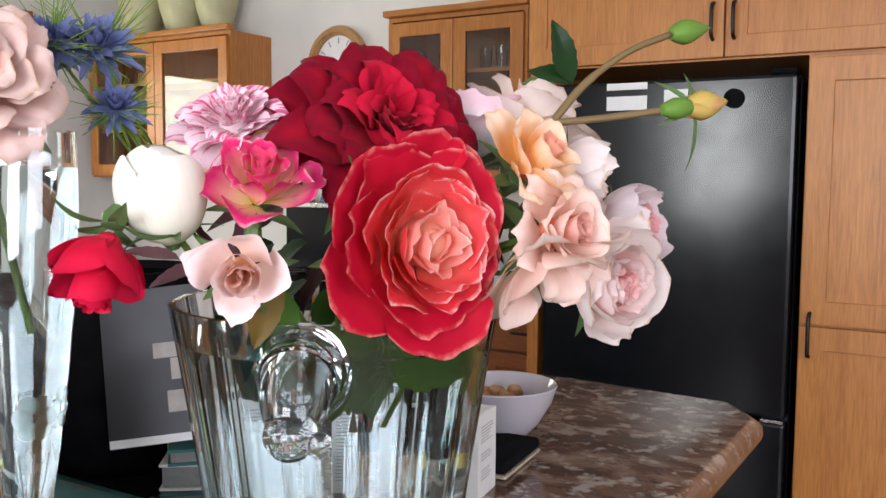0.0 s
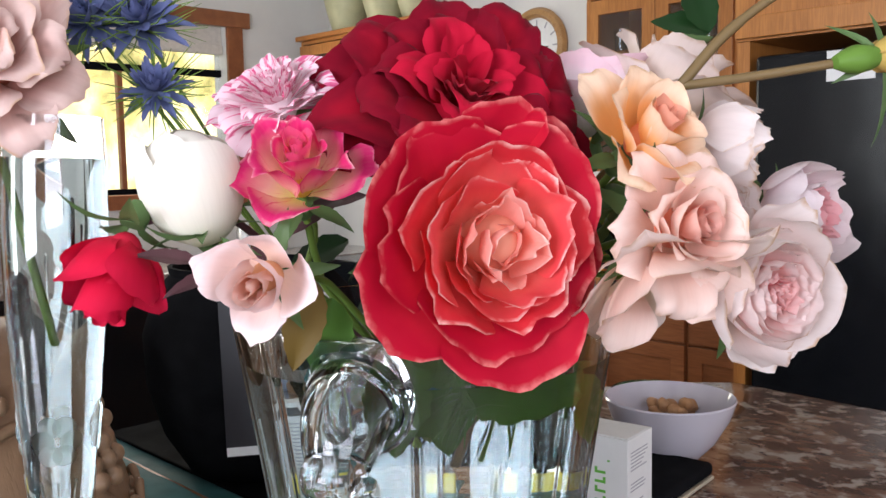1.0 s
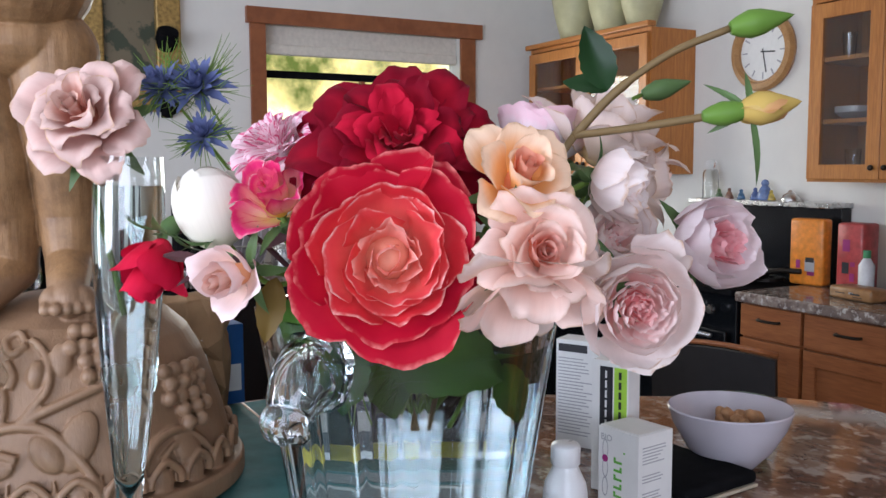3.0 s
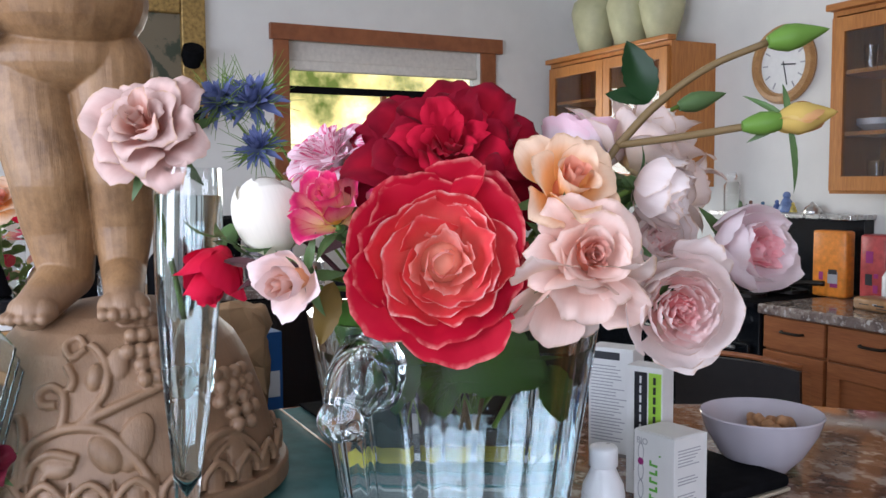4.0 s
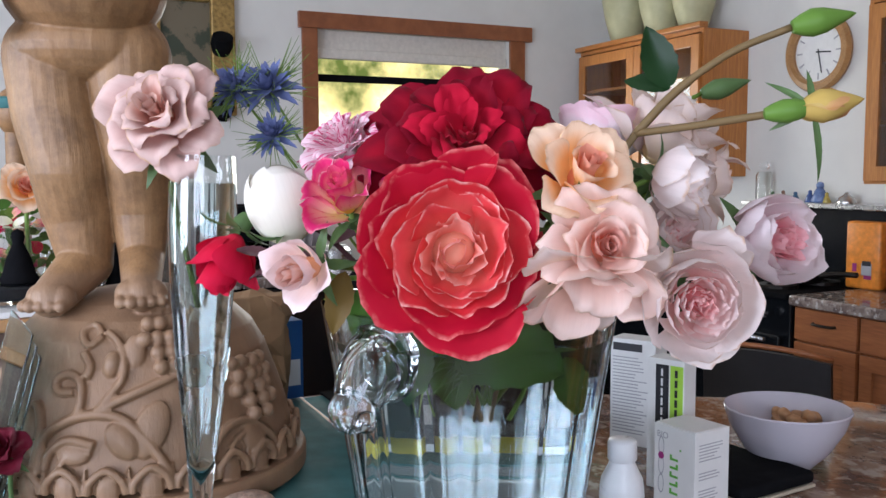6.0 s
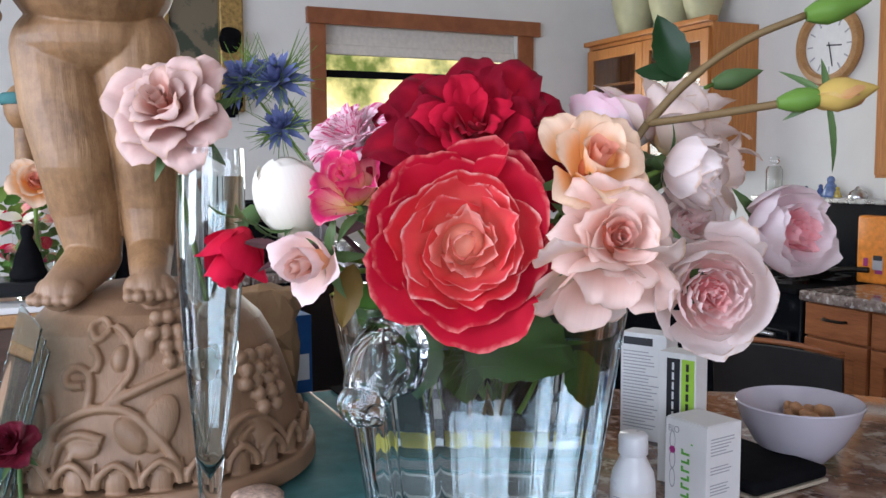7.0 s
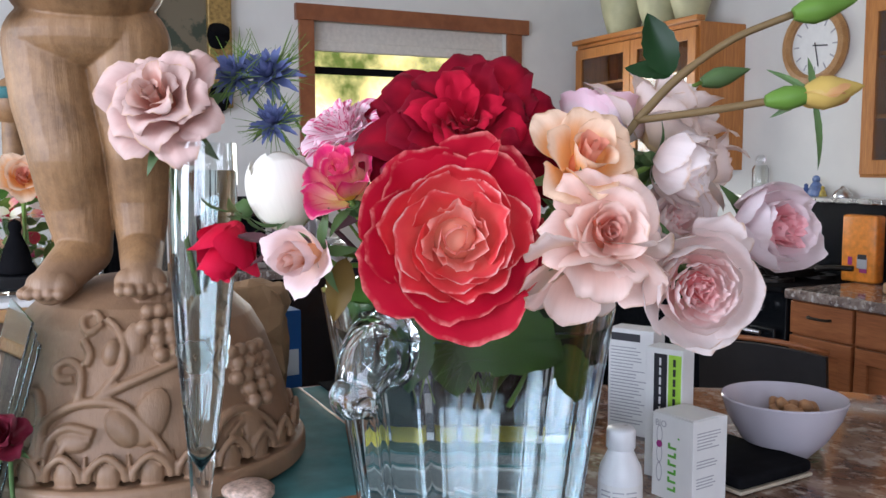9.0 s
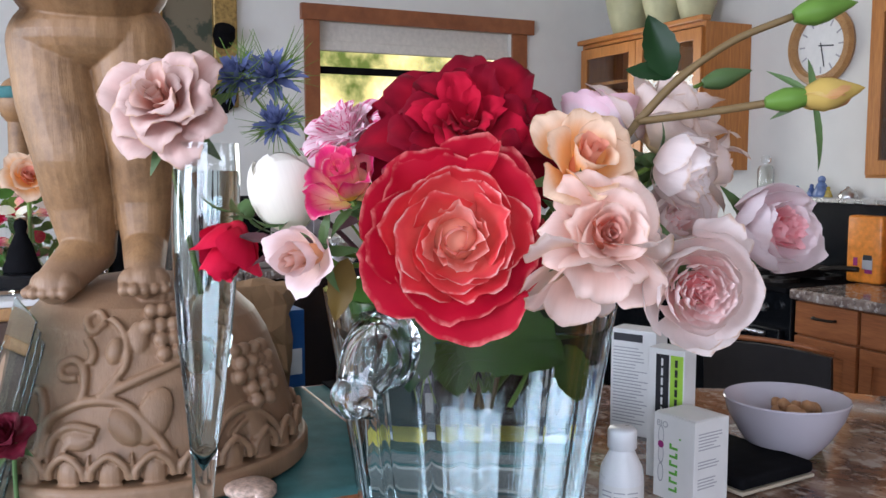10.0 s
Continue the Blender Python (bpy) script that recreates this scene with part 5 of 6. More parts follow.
    limb(at(-0.135, -0.03, 0.66), at(-0.085, -0.01, 0.75), 0.028, 0.034, 6)
    return bm


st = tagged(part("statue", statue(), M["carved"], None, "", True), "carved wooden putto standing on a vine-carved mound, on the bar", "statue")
st.location = SC
rm = st.modifiers.new("remesh", "REMESH")
rm.mode, rm.voxel_size, rm.use_smooth_shade = "VOXEL", 0.0014, True
sm = st.modifiers.new("smooth", "SMOOTH")
sm.factor, sm.iterations = 0.5, 2

# ---------- things on the bar ----------
bowl = tagged(part("bowl", lathe([(0, 0.0), (0.036, 0.0), (0.040, 0.004), (0.066, 0.03), (0.086, 0.062), (0.094, 0.085), (0.0925, 0.087), (0.0835, 0.064), (0.062, 0.033), (0.036, 0.010), (0, 0.008)], 48), M["bowl"], None, "", True), "white china bowl with a few nuts, on the granite", "bowl")
bowl.location = (-0.470, 1.139, BAR)
bowl.scale = (0.85, 0.85, 0.93)
nutm = plain("nut_shell", (0.42, 0.22, 0.10), 0.6, 0, 0.2, 90, 0.3)
rn = random.Random(4)
for i in range(14):
    q = blob(0.013, 0.0095, 0.008, None, None, 12, 8)
    for v in q.verts:
        v.co += v.co.normalized() * 0.002 * noise.noise(v.co * 160)
    o = tagged(part("nut", q, nutm, None, "", True), "brown shelled nut lying in the white bowl", "nut", "nuts in the bowl")
    o.matrix_world = pose(-0.490 + rn.uniform(-0.022, 0.022), 1.179 + rn.uniform(-0.024, 0.022), BAR + 0.046 + rn.uniform(0, 0.016), rn.uniform(0, 60), rn.uniform(0, 60), rn.uniform(0, 360))
gbowl = glass("green_glass", (0.10, 0.42, 0.20), 1.45, 0.05)
o = tagged(part("green_bowl", lathe([(0, 0), (0.03, 0), (0.034, 0.004), (0.062, 0.04), (0.070, 0.062), (0.066, 0.062), (0.058, 0.042), (0.03, 0.008), (0, 0.007)], 40), gbowl, None, "", True), "small green glass bowl behind the white bowl", "bowl")
o.location = (-0.560, 1.248, BAR)
o.scale = (0.85, 0.85, 0.85)

case = thing("black_case", "flat black zipped case with cream edge on the granite", "case", m=pose(-0.467, 1.037, BAR, 0, 0, 6))
part("case_body", box(-0.08, 0.08, -0.065, 0.065, 0.006, 0.022, 0.006, None, 3), M["blackmatt"], case, "", True)
part("edge", box(-0.0805, 0.0805, -0.0655, 0.0655, 0.001, 0.0055, 0.0015), plain("cream_edge", (0.42, 0.36, 0.27), 0.6), case, "cream edge band")

# white carton with a printed front and side
ctn = thing("carton", "white medicine carton with green and magenta print", "box", m=pose(-0.410, 0.928, BAR, 0, 0, 8))
part("carton_body", box(-0.030, 0.030, -0.0285, 0.0285, 0, 0.099, 0.0006), M["paper"], ctn)
part("top_flap", box(-0.0285, 0.029, -0.027, 0.020, 0.0992, 0.1004, 0.0004), M["paper"], ctn)


def bars(parent, rows, x0, y0, place, mat, name="text_line", h=0.0012, step=0.0034, width=0.04, seed=1):
    """Rows of plain bars; place(a, b, c, d) gives a thin box from along/up ranges."""
    r = random.Random(seed)
    for i in range(rows):
        part(name, place(x0, x0 + width * r.uniform(0.6, 1.0), y0 - i * step, y0 - i * step + h), mat, parent)


def front(a, b, c, d):
    return box(a, b, -0.0289, -0.0286, c, d)


def side(a, b, c, d):
    return box(0.0301, 0.0304, a, b, c, d)


# emblem: linked loops, then the upright green word mark as plain shapes
for z in (0.074, 0.052, 0.030):
    part("emblem_loop", merge(bmesh.new(), lathe([(0.0052, 0), (0.0060, 0), (0.0060, 0.0004), (0.0052, 0.0004)], 20, None, True), Matrix.Translation((-0.019, -0.0286, z)) @ pose(0, 0, 0, 90, 0, 0) @ Matrix.Diagonal((0.7, 1.9, 1, 1))), M["grey_ink"], ctn)
part("emblem_dot", merge(bmesh.new(), lathe([(0, 0), (0.0042, 0), (0.0042, 0.0006), (0, 0.0006)], 16), Matrix.Translation((-0.019, -0.0287, 0.063)) @ pose(0, 0, 0, 90, 0, 0)), M["magenta_ink"], ctn)
for i in range(6):
    z = 0.012 + i * 0.0098
    part("word_mark", front(-0.006, 0.006, z, z + 0.0028), M["green_ink"], ctn)
    part("word_mark", front(-0.006 if i % 2 else 0.003, -0.003 if i % 2 else 0.006, z + 0.0028, z + 0.0065), M["green_ink"], ctn)
part("word_mark", front(0.008, 0.0105, 0.074, 0.076), M["green_ink"], ctn)
txt = bpy.data.curves.new("lettering", "FONT")
txt.body, txt.size, txt.extrude = "BIO", 0.0105, 0.0001
to = new("lettering", txt)
to.data.materials.append(M["grey_ink"])
to.parent = ctn
to.matrix_local = Matrix.Translation((-0.026, -0.02875, 0.084)) @ pose(0, 0, 0, 90, 0, 0)
for z0, rows in ((0.084, 6), (0.052, 3), (0.032, 4)):
    bars(ctn, rows, -0.022, z0, side, M["grey_ink"], "text_line", 0.0012, 0.0036, 0.042, rows)

# white bottle
bt = thing("bottle", "white plastic medicine bottle with ribbed screw cap", "bottle", m=pose(-0.385, 0.812, BAR))
part("bottle_body", lathe([(0, 0), (0.0215, 0), (0.0235, 0.003), (0.0235, 0.052), (0.022, 0.062), (0.016, 0.074), (0.0135, 0.080), (0.0135, 0.086), (0, 0.086)], 36), M["plastic"], bt, "", True)
bm = bmesh.new()
rings = []
for r, z in ((0.0140, 0.0815), (0.0152, 0.083), (0.0152, 0.101), (0.0140, 0.104)):
    rings.append([bm.verts.new(((r + (0.0004 if i % 2 and 0.082 < z < 0.102 else 0)) * math.cos(math.pi * i / 36), (r + (0.0004 if i % 2 and 0.082 < z < 0.102 else 0)) * math.sin(math.pi * i / 36), z)) for i in range(72)])
for a, b in zip(rings, rings[1:]):
    for i in range(72):
        bm.faces.new((a[i], a[(i + 1) % 72], b[(i + 1) % 72], b[i]))
bm.faces.new(rings[-1])
bm.faces.new(rings[0][::-1])
part("cap", bm, M["plastic"], bt, "ribbed white cap", True)
part("label", lathe([(0.0237, 0.008), (0.0239, 0.008), (0.0239, 0.046), (0.0237, 0.046)], 36, None, True), M["paper"], bt, "paper label", True)
for i in range(6):
    for k in range(3):
        a = radians(-75 + k * 34)
        part("text_line", merge(bmesh.new(), box(-0.006, 0.006, -0.0002, 0.0002, 0, 0.0012), Matrix.Translation((0.0240 * math.cos(a), 0.0240 * math.sin(a), 0.014 + i * 0.005)) @ pose(0, 0, 0, 0, 0, math.degrees(a) + 90)), M["grey_ink"], bt)

# two upright packets behind the carton
pk = thing("packet", "tall white packet with small grey print", "box", m=pose(-0.640, 1.030, BAR, 0, 0, 28))
part("packet_body", box(-0.034, 0.034, -0.02, 0.02, 0, 0.152, 0.0008), M["paper"], pk)
part("dark_band", box(-0.030, 0.014, -0.0204, -0.0201, 0.135, 0.146), M["black_ink"], pk)
bars(pk, 24, -0.030, 0.125, lambda a, b, c, d: box(a, b, -0.0204, -0.0201, c, d), M["grey_ink"], "text_line", 0.0014, 0.0047, 0.055, 3)
pg = thing("packet", "white packet with lime green and black panels", "box", m=pose(-0.476, 0.953, BAR, 0, 0, 24))
part("packet_body", box(-0.024, 0.024, -0.016, 0.016, 0, 0.162, 0.0008), M["paper"], pg)
part("lime_panel", box(0.006, 0.0225, -0.0164, -0.0161, 0.03, 0.155), M["lime_ink"], pg)
part("black_panel", box(-0.013, 0.004, -0.0164, -0.0161, 0.03, 0.155), M["black_ink"], pg)
for i in range(9):
    part("text_line", box(0.012, 0.0155, -0.0168, -0.0165, 0.045 + i * 0.012, 0.054 + i * 0.012), M["black_ink"], pg)
    part("text_line", box(-0.006, -0.0035, -0.0168, -0.0165, 0.045 + i * 0.012, 0.054 + i * 0.012), M["paper"], pg)

page_m = plain("aged_pages", (0.20, 0.20, 0.19), 0.8, 0, 0.15, 90, 0.3)
# stack of books with a dark picture leaning on it, and a yellow magazine
for k, (col, h, w_, rot) in enumerate((((0.03, 0.10, 0.11), 0.022, 0.16, 4), ((0.55, 0.54, 0.50), 0.030, 0.15, -3), ((0.02, 0.12, 0.12), 0.018, 0.145, 6))):
    z = BAR + (0, 0.023, 0.054)[k]
    b = thing("book", "closed book lying in a stack on the bar", "book", "stack of books", m=pose(-0.635, 0.775, z, 0, 0, 40 + rot))
    cm = plain("book_cover", col, 0.5, 0, 0.1, 40, 0.1)
    part("cover", box(-w_ / 2, w_ / 2, -0.055, 0.055, 0, 0.003), cm, b)
    part("cover", box(-w_ / 2, w_ / 2, -0.055, 0.055, h - 0.003, h), cm, b)
    part("page_block", box(-w_ / 2 + 0.003, w_ / 2 - 0.003, -0.052, 0.052, 0.0031, h - 0.0031), page_m, b, "greyed page block")
pic = thing("picture_card", "black picture of a white pedestal cake, leaning on books", "picture", m=Matrix.Translation((-0.662, 0.690, BAR + 0.0755)) @ pose(0, 0, 0, 0, 0, 38) @ pose(0, 0, 0, 0, -6, 0) @ pose(0, 0, 0, -12, 0, 0))
part("card", box(-0.055, 0.065, -0.002, 0.002, 0.0, 0.175, 0.0006), M["black_ink"], pic)
part("white_margin", box(-0.054, 0.064, -0.0027, -0.0023, 0.001, 0.010), M["paper"], pic, "white margin")
cake = plain("cake_print", (0.34, 0.30, 0.27), 0.5, 0, 0.2, 60, 0)
for a, b, c, d in ((0.0, 0.064, 0.095, 0.112), (0.018, 0.062, 0.070, 0.094), (0.012, 0.063, 0.034, 0.058), (0.034, 0.063, 0.122, 0.160)):
    part("printed_shape", box(a, b, -0.0027, -0.0023, c, d), cake, pic)
yel = plain("yellow_print", (0.78, 0.62, 0.04), 0.4, 0, 0.06, 30, 0)
mag = thing("magazine", "yellow-covered magazine standing behind the vase", "magazine", m=Matrix.Translation((-0.622, 0.782, BAR)) @ pose(0, 0, 0, 0, 0, 42) @ pose(0, 0, 0, -10, 0, 0))
part("cover", box(-0.09, 0.055, -0.004, 0.004, 0, 0.092, 0.001), yel, mag)
for k, (x, z, w_, h, mt) in enumerate(((-0.06, 0.022, 0.04, 0.022, "magenta_ink"), (-0.01, 0.02, 0.025, 0.025, "paper"), (-0.07, 0.06, 0.05, 0.010, "black_ink"))):
    part("printed_shape", box(x, x + w_, -0.0046, -0.0042, z, z + h), M[mt], mag)

# low platform under a teal cloth, on which the statue stands
PLAT = BAR + 0.043
pl = thing("low_platform", "low board draped with a teal cloth under the statue", "platform")
part("board", box(-1.05, -0.485, 0.06, 0.63, BAR + 0.0005, PLAT - 0.006, 0.004), M["redfir"], pl)
bm = bmesh.new()
NX, NY = 44, 46
g = []
for j in range(NY + 1):
    row = []
    for i in range(NX + 1):
        x, y = -1.09 + 0.875 * i / NX, 0.02 + 0.69 * j / NY
        d = max(0, -1.045 - x, x + 0.49, 0.065 - y, y - 0.625)
        z = PLAT - 0.0028 if d <= 0.004 else max(BAR + 0.0015, PLAT - 0.0028 - (d - 0.004) * 2.2)
        ripple = 0.006 * math.sin(14 * x + 17 * y) * max(0.0, 1 - d / 0.09) if d > 0.004 else 0.0006 * math.sin(60 * x) * math.sin(47 * y)
        row.append(bm.verts.new((x + ripple, y + ripple * 0.6, z + (ripple if d <= 0.004 else 0))))
    g.append(row)
for j in range(NY):
    for i in range(NX):
        bm.faces.new((g[j][i], g[j][i + 1], g[j + 1][i + 1], g[j + 1][i]))
part("cloth", bm, M["teal"], pl, "teal woven cloth", True)

# large black glazed jar behind the statue
jar = tagged(part("black_jar", lathe([(0, 0), (0.080, 0), (0.086, 0.006), (0.112, 0.05), (0.130, 0.11), (0.132, 0.17), (0.116, 0.22), (0.098, 0.24), (0.10, 0.25), (0.094, 0.25), (0.09, 0.24), (0.11, 0.215), (0.12, 0.17), (0.075, 0.015), (0, 0.012)], 48), M["blackmatt"], None, "", True), "large rounded black glazed jar on the bar", "jar")
jar.location = (-0.835, 0.778, BAR + 0.0062)
# added black sheet: keeps the window's reflection on the granite out of view
tagged(part("glare_cover", box(-1.10, -0.70, 0.70, 0.93, BAR + 0.002, BAR + 0.006, 0.0015), M["blackmatt"]), "flat black sheet added under the jar to cover the granite's window reflection", "mat")

# crumpled brown bag and a blue carton behind the statue
bagm = plain("kraft_paper", (0.33, 0.20, 0.10), 0.8, 0, 0.12, 30, 0.2)
bm = box(-0.05, 0.05, -0.035, 0.035, 0, 0.17, 0.004)
bmesh.ops.subdivide_edges(bm, edges=bm.edges[:], cuts=5, use_grid_fill=True)
for v in bm.verts:
    v.co += Vector((noise.noise(v.co * 30), noise.noise(v.co * 30 + Vector((5, 0, 0))), noise.noise(v.co * 30 + Vector((0, 7, 0))))) * 0.016 * min(1, v.co.z * 30)
bg = tagged(part("paper_bag", bm, bagm), "crumpled brown paper bag behind the statue", "bag")
bg.matrix_world = pose(-0.895, 0.535, PLAT, 0, 0, 75)
tg = tagged(part("paper_tag", box(-0.016, 0.016, -0.0006, 0.0006, 0, 0.05), M["paper"]), "white folded paper tag on the bag", "paper")
tg.matrix_world = pose(-0.852, 0.540, PLAT + 0.065, 0, -14, 100)
bl = thing("blue_packet", "blue and white cardboard packet lying behind the bag", "box", m=pose(-0.985, 0.585, PLAT, 0, 0, 5))
part("packet_body", box(-0.05, 0.05, -0.035, 0.035, 0, 0.12, 0.001), plain("blue_print", (0.02, 0.10, 0.30), 0.4, 0, 0.1, 30, 0), bl)
part("white_panel", box(0.0502, 0.0506, -0.03, 0.03, 0.02, 0.06), M["paper"], bl)

# spiral shell
bm = bmesh.new()
pts, rr = [], []
for i in range(70):
    a = i * 0.36
    k = 1 - i / 72
    pts.append((0.019 * k * math.cos(a), 0.019 * k * math.sin(a), 0.014 + 0.017 * (1 - k) ** 0.8))
    rr.append(0.0135 * k ** 0.9)
tube(pts, rr, 10, bm)
sh = tagged(part("sea_shell", bm, plain("shell_bands", (0.50, 0.36, 0.28), 0.35, 0, 0.45, 180, 0.2), None, "", True), "small banded spiral sea shell on the bar", "shell")
sh.location = (-0.515, 0.440, PLAT - 0.002)
sh.scale = (0.95, 0.95, 0.62)

# burgundy rose and a mirror-edged glass plate beside the mound
t = thing("rose", "drooping burgundy rose with grey-green stem", "rose")
m = facing((-0.50, 0.218, 1.205), (0.55, -0.3, 0.55))
bloom(t, m, 0.026, "tea", BURG, 73, 1.3)
calyx(t, m, 0.026, M["sepaldark"], -0.6, 0.9, 5, 0.4, 3)
part("stem", tube(bend([m @ Vector((0, 0, -0.02)), (-0.515, 0.225, 1.15), (-0.50, 0.23, BAR + 0.002)], 6), 0.0022, 7), M["sepaldark"], t, "", True)
gp = thing("glass_plate", "bluish glass plate on edge leaning on the carved mound", "plate", m=Matrix.Translation((-0.63, 0.185, PLAT)) @ pose(0, 0, 0, 0, 0, 6) @ pose(0, 0, 0, -16, 0, 0))
for k in range(3):
    part("pane", box(-0.10, 0.085, -0.001 + 0.006 * k, 0.0015 + 0.006 * k, 0.001, 0.20 - 0.01 * k, 0.0006), glass("tinted_glass", (0.62, 0.82, 0.84), 1.5, 0.02) if k == 0 else M["glass"], gp)

# chairs on the far side of the bar
leather = plain("dark_leather", (0.009, 0.007, 0.007), 0.5, 0, 0.25, 30, 0.2)


def chair(m):
    c = thing("dining_chair", "dark leather chair with a curved wooden back rail", "chair", "chairs beyond the bar", m=m)
    part("seat", box(-0.23, 0.23, -0.22, 0.22, 0.44, 0.50, 0.025, None, 3), leather, c, "", True)
    bm = bmesh.new()
    cols = []
    for i in range(13):
        u = i / 6 - 1
        y = 0.20 + 0.06 * (1 - u * u)
        cols.append([bm.verts.new((u * 0.23, y + dy, z)) for z, dy in ((0.50, 0), (0.66, 0.015), (0.795 - 0.03 * u * u, 0.03), (0.795 - 0.03 * u * u, 0.055), (0.66, 0.045), (0.50, 0.03))])
    for a, b in zip(cols, cols[1:]):
        for k in range(6):
            bm.faces.new((a[k], b[k], b[(k + 1) % 6], a[(k + 1) % 6]))
    bm.faces.new(cols[0])
    bm.faces.new(cols[-1][::-1])
    bmesh.ops.recalc_face_normals(bm, faces=bm.faces[:])
    part("backrest", bm, leather, c, "", True)
    part("top_rail", tube([(u * 0.235, 0.245 + 0.06 * (1 - u * u), 0.812 - 0.03 * u * u) for u in (-1, -0.66, -0.33, 0, 0.33, 0.66, 1)], 0.010, 10), M["redfir"], c, "brown wooden rail", True)
    for x in (-0.2, 0.2):
        for y in (-0.19, 0.19):
            part("leg", tube([(x, y, 0.45), (x * 1.08, y * 1.1, 0)], [0.017, 0.012], 8), M["redfir"], c, "", True)
    return c


c1 = chair(pose(-2.09, 2.86, 0.02, 0, 0, 205))
copy_thing(c1, pose(-1.32, 1.98, 0.02, 0, 0, 160))

# blue and white towel on the fridge side
bm = bmesh.new()
cols = []
for i in range(11):
    u = i / 10 - 0.5
    cols.append([bm.verts.new((-1.252 - 0.012 * math.sin(i * 1.7), 2.97 + u * w_, z)) for z, w_ in ((0.88, 0.03), (0.80, 0.06), (0.72, 0.13), (0.45, 0.20))])
for a, b in zip(cols, cols[1:]):
    for k in range(3):
        bm.faces.new((a[k], b[k], b[k + 1], a[k + 1]))
ext = bmesh.ops.extrude_face_region(bm, geom=bm.faces[:])
bmesh.ops.translate(bm, vec=(-0.008, 0, 0), verts=[v for v in ext["geom"] if isinstance(v, bmesh.types.BMVert)])
bmesh.ops.recalc_face_normals(bm, faces=bm.faces[:])
tm, nt, b = material("towel_bands", 0.9)
sp = nt.nodes.new("ShaderNodeSeparateXYZ")
nt.links.new(coords(nt), sp.inputs[0])
nt.links.new(ramp(nt, sp.outputs[2], [(0.715, (0.72, 0.74, 0.76)), (0.735, (0.12, 0.28, 0.50))]).outputs[0], b.inputs["Base Color"])
bumped(nt, b, tex(nt, coords(nt), 300), 0.4)
tagged(part("tea_towel", bm, tm, None, "", True), "blue and white tea towel hanging beside the refrigerator", "towel")

# papers and magnets on the refrigerator
for x0, x1, z0, z1, nm, lb in ((-0.955, -0.82, 1.72, 1.775, "note_paper", "white paper note stuck on the refrigerator"), (-0.955, -0.82, 1.655, 1.70, "note_paper", "pale blue paper note on the refrigerator"), (-0.765, -0.69, 1.665, 1.715, "note_paper", "pale green paper note on the refrigerator")):
    tagged(part(nm, box(x0, x1, 2.7955, 2.7985, min(z0, 1.735), min(z1, 1.742), 0.0004), M["paper"]), lb, "paper", "papers on the refrigerator")
tagged(part("magnet", lathe([(0, 0), (0.028, 0), (0.03, 0.008), (0.02, 0.014), (0, 0.014)], 20), M["blackmatt"], None, "", True), "black round magnet on the refrigerator door", "magnet").matrix_world = pose(-0.55, 2.799, 1.68, 90, 0, 0)

# figurines and jar on the range shelf
rs = random.Random(9)
for i, (x, h, col) in enumerate(((-3.03, 0.05, (0.10, 0.16, 0.08)), (-2.96, 0.055, (0.20, 0.10, 0.07)), (-2.88, 0.05, (0.05, 0.12, 0.22)), (-2.79, 0.06, (0.06, 0.10, 0.25)), (-2.73, 0.10, (0.12, 0.18, 0.35)), (-2.69, 0.05, (0.45, 0.35, 0.08)))):
    f = thing("figurine", "small painted ceramic figurine on the range shelf", "figurine", "figurines on the shelf", m=pose(x, 3.72, 1.296, 0, 0, rs.uniform(0, 360)))
    mt = plain("painted_ceramic", col, 0.25, 0, 0.3, 60, 0)
    part("figurine_body", lathe([(0, 0), (h * 0.38, 0), (h * 0.42, h * 0.1), (h * 0.25, h * 0.55), (h * 0.15, h * 0.7), (0, h * 0.72)], 16), mt, f, "", True)
    part("figurine_top", blob(h * 0.2, h * 0.17, h * 0.19, pose(0, 0, h * 0.82)), mt, f, "", True)
bell = tagged(part("bell", lathe([(0, 0), (0.045, 0), (0.046, 0.006), (0.036, 0.028), (0.012, 0.042), (0.008, 0.052), (0, 0.054)], 24), M["steel"], None, "", True), "shiny steel counter bell on the range shelf", "bell")
bell.location = (-2.575, 3.72, 1.296)
gj = thing("glass_jar", "tall clear glass jar with a ball stopper", "jar", m=pose(-3.10, 3.73, 1.296))
part("jar_body", lathe([(0, 0), (0.04, 0), (0.042, 0.004), (0.042, 0.13), (0.03, 0.15), (0.027, 0.15), (0.038, 0.128), (0.038, 0.006), (0, 0.006)], 24), M["pane"], gj, "", True)
part("stopper", blob(0.026, 0.026, 0.024, pose(0, 0, 0.180)), M["glass"], gj, "", True)

# frying pan and clutter on the worktop
fp = thing("frying_pan", "black iron frying pan on the range", "pan", m=pose(-2.62, 3.46, 0.942))
part("pan_body", lathe([(0, 0), (0.11, 0), (0.14, 0.04), (0.136, 0.042), (0.108, 0.005), (0, 0.005)], 32), M["iron"], fp, "", True)
part("handle", tube(bend([(0.13, 0, 0.035), (0.2, 0.02, 0.05), (0.30, 0.04, 0.055)], 4), 0.012, 8), M["iron"], fp, "", True)


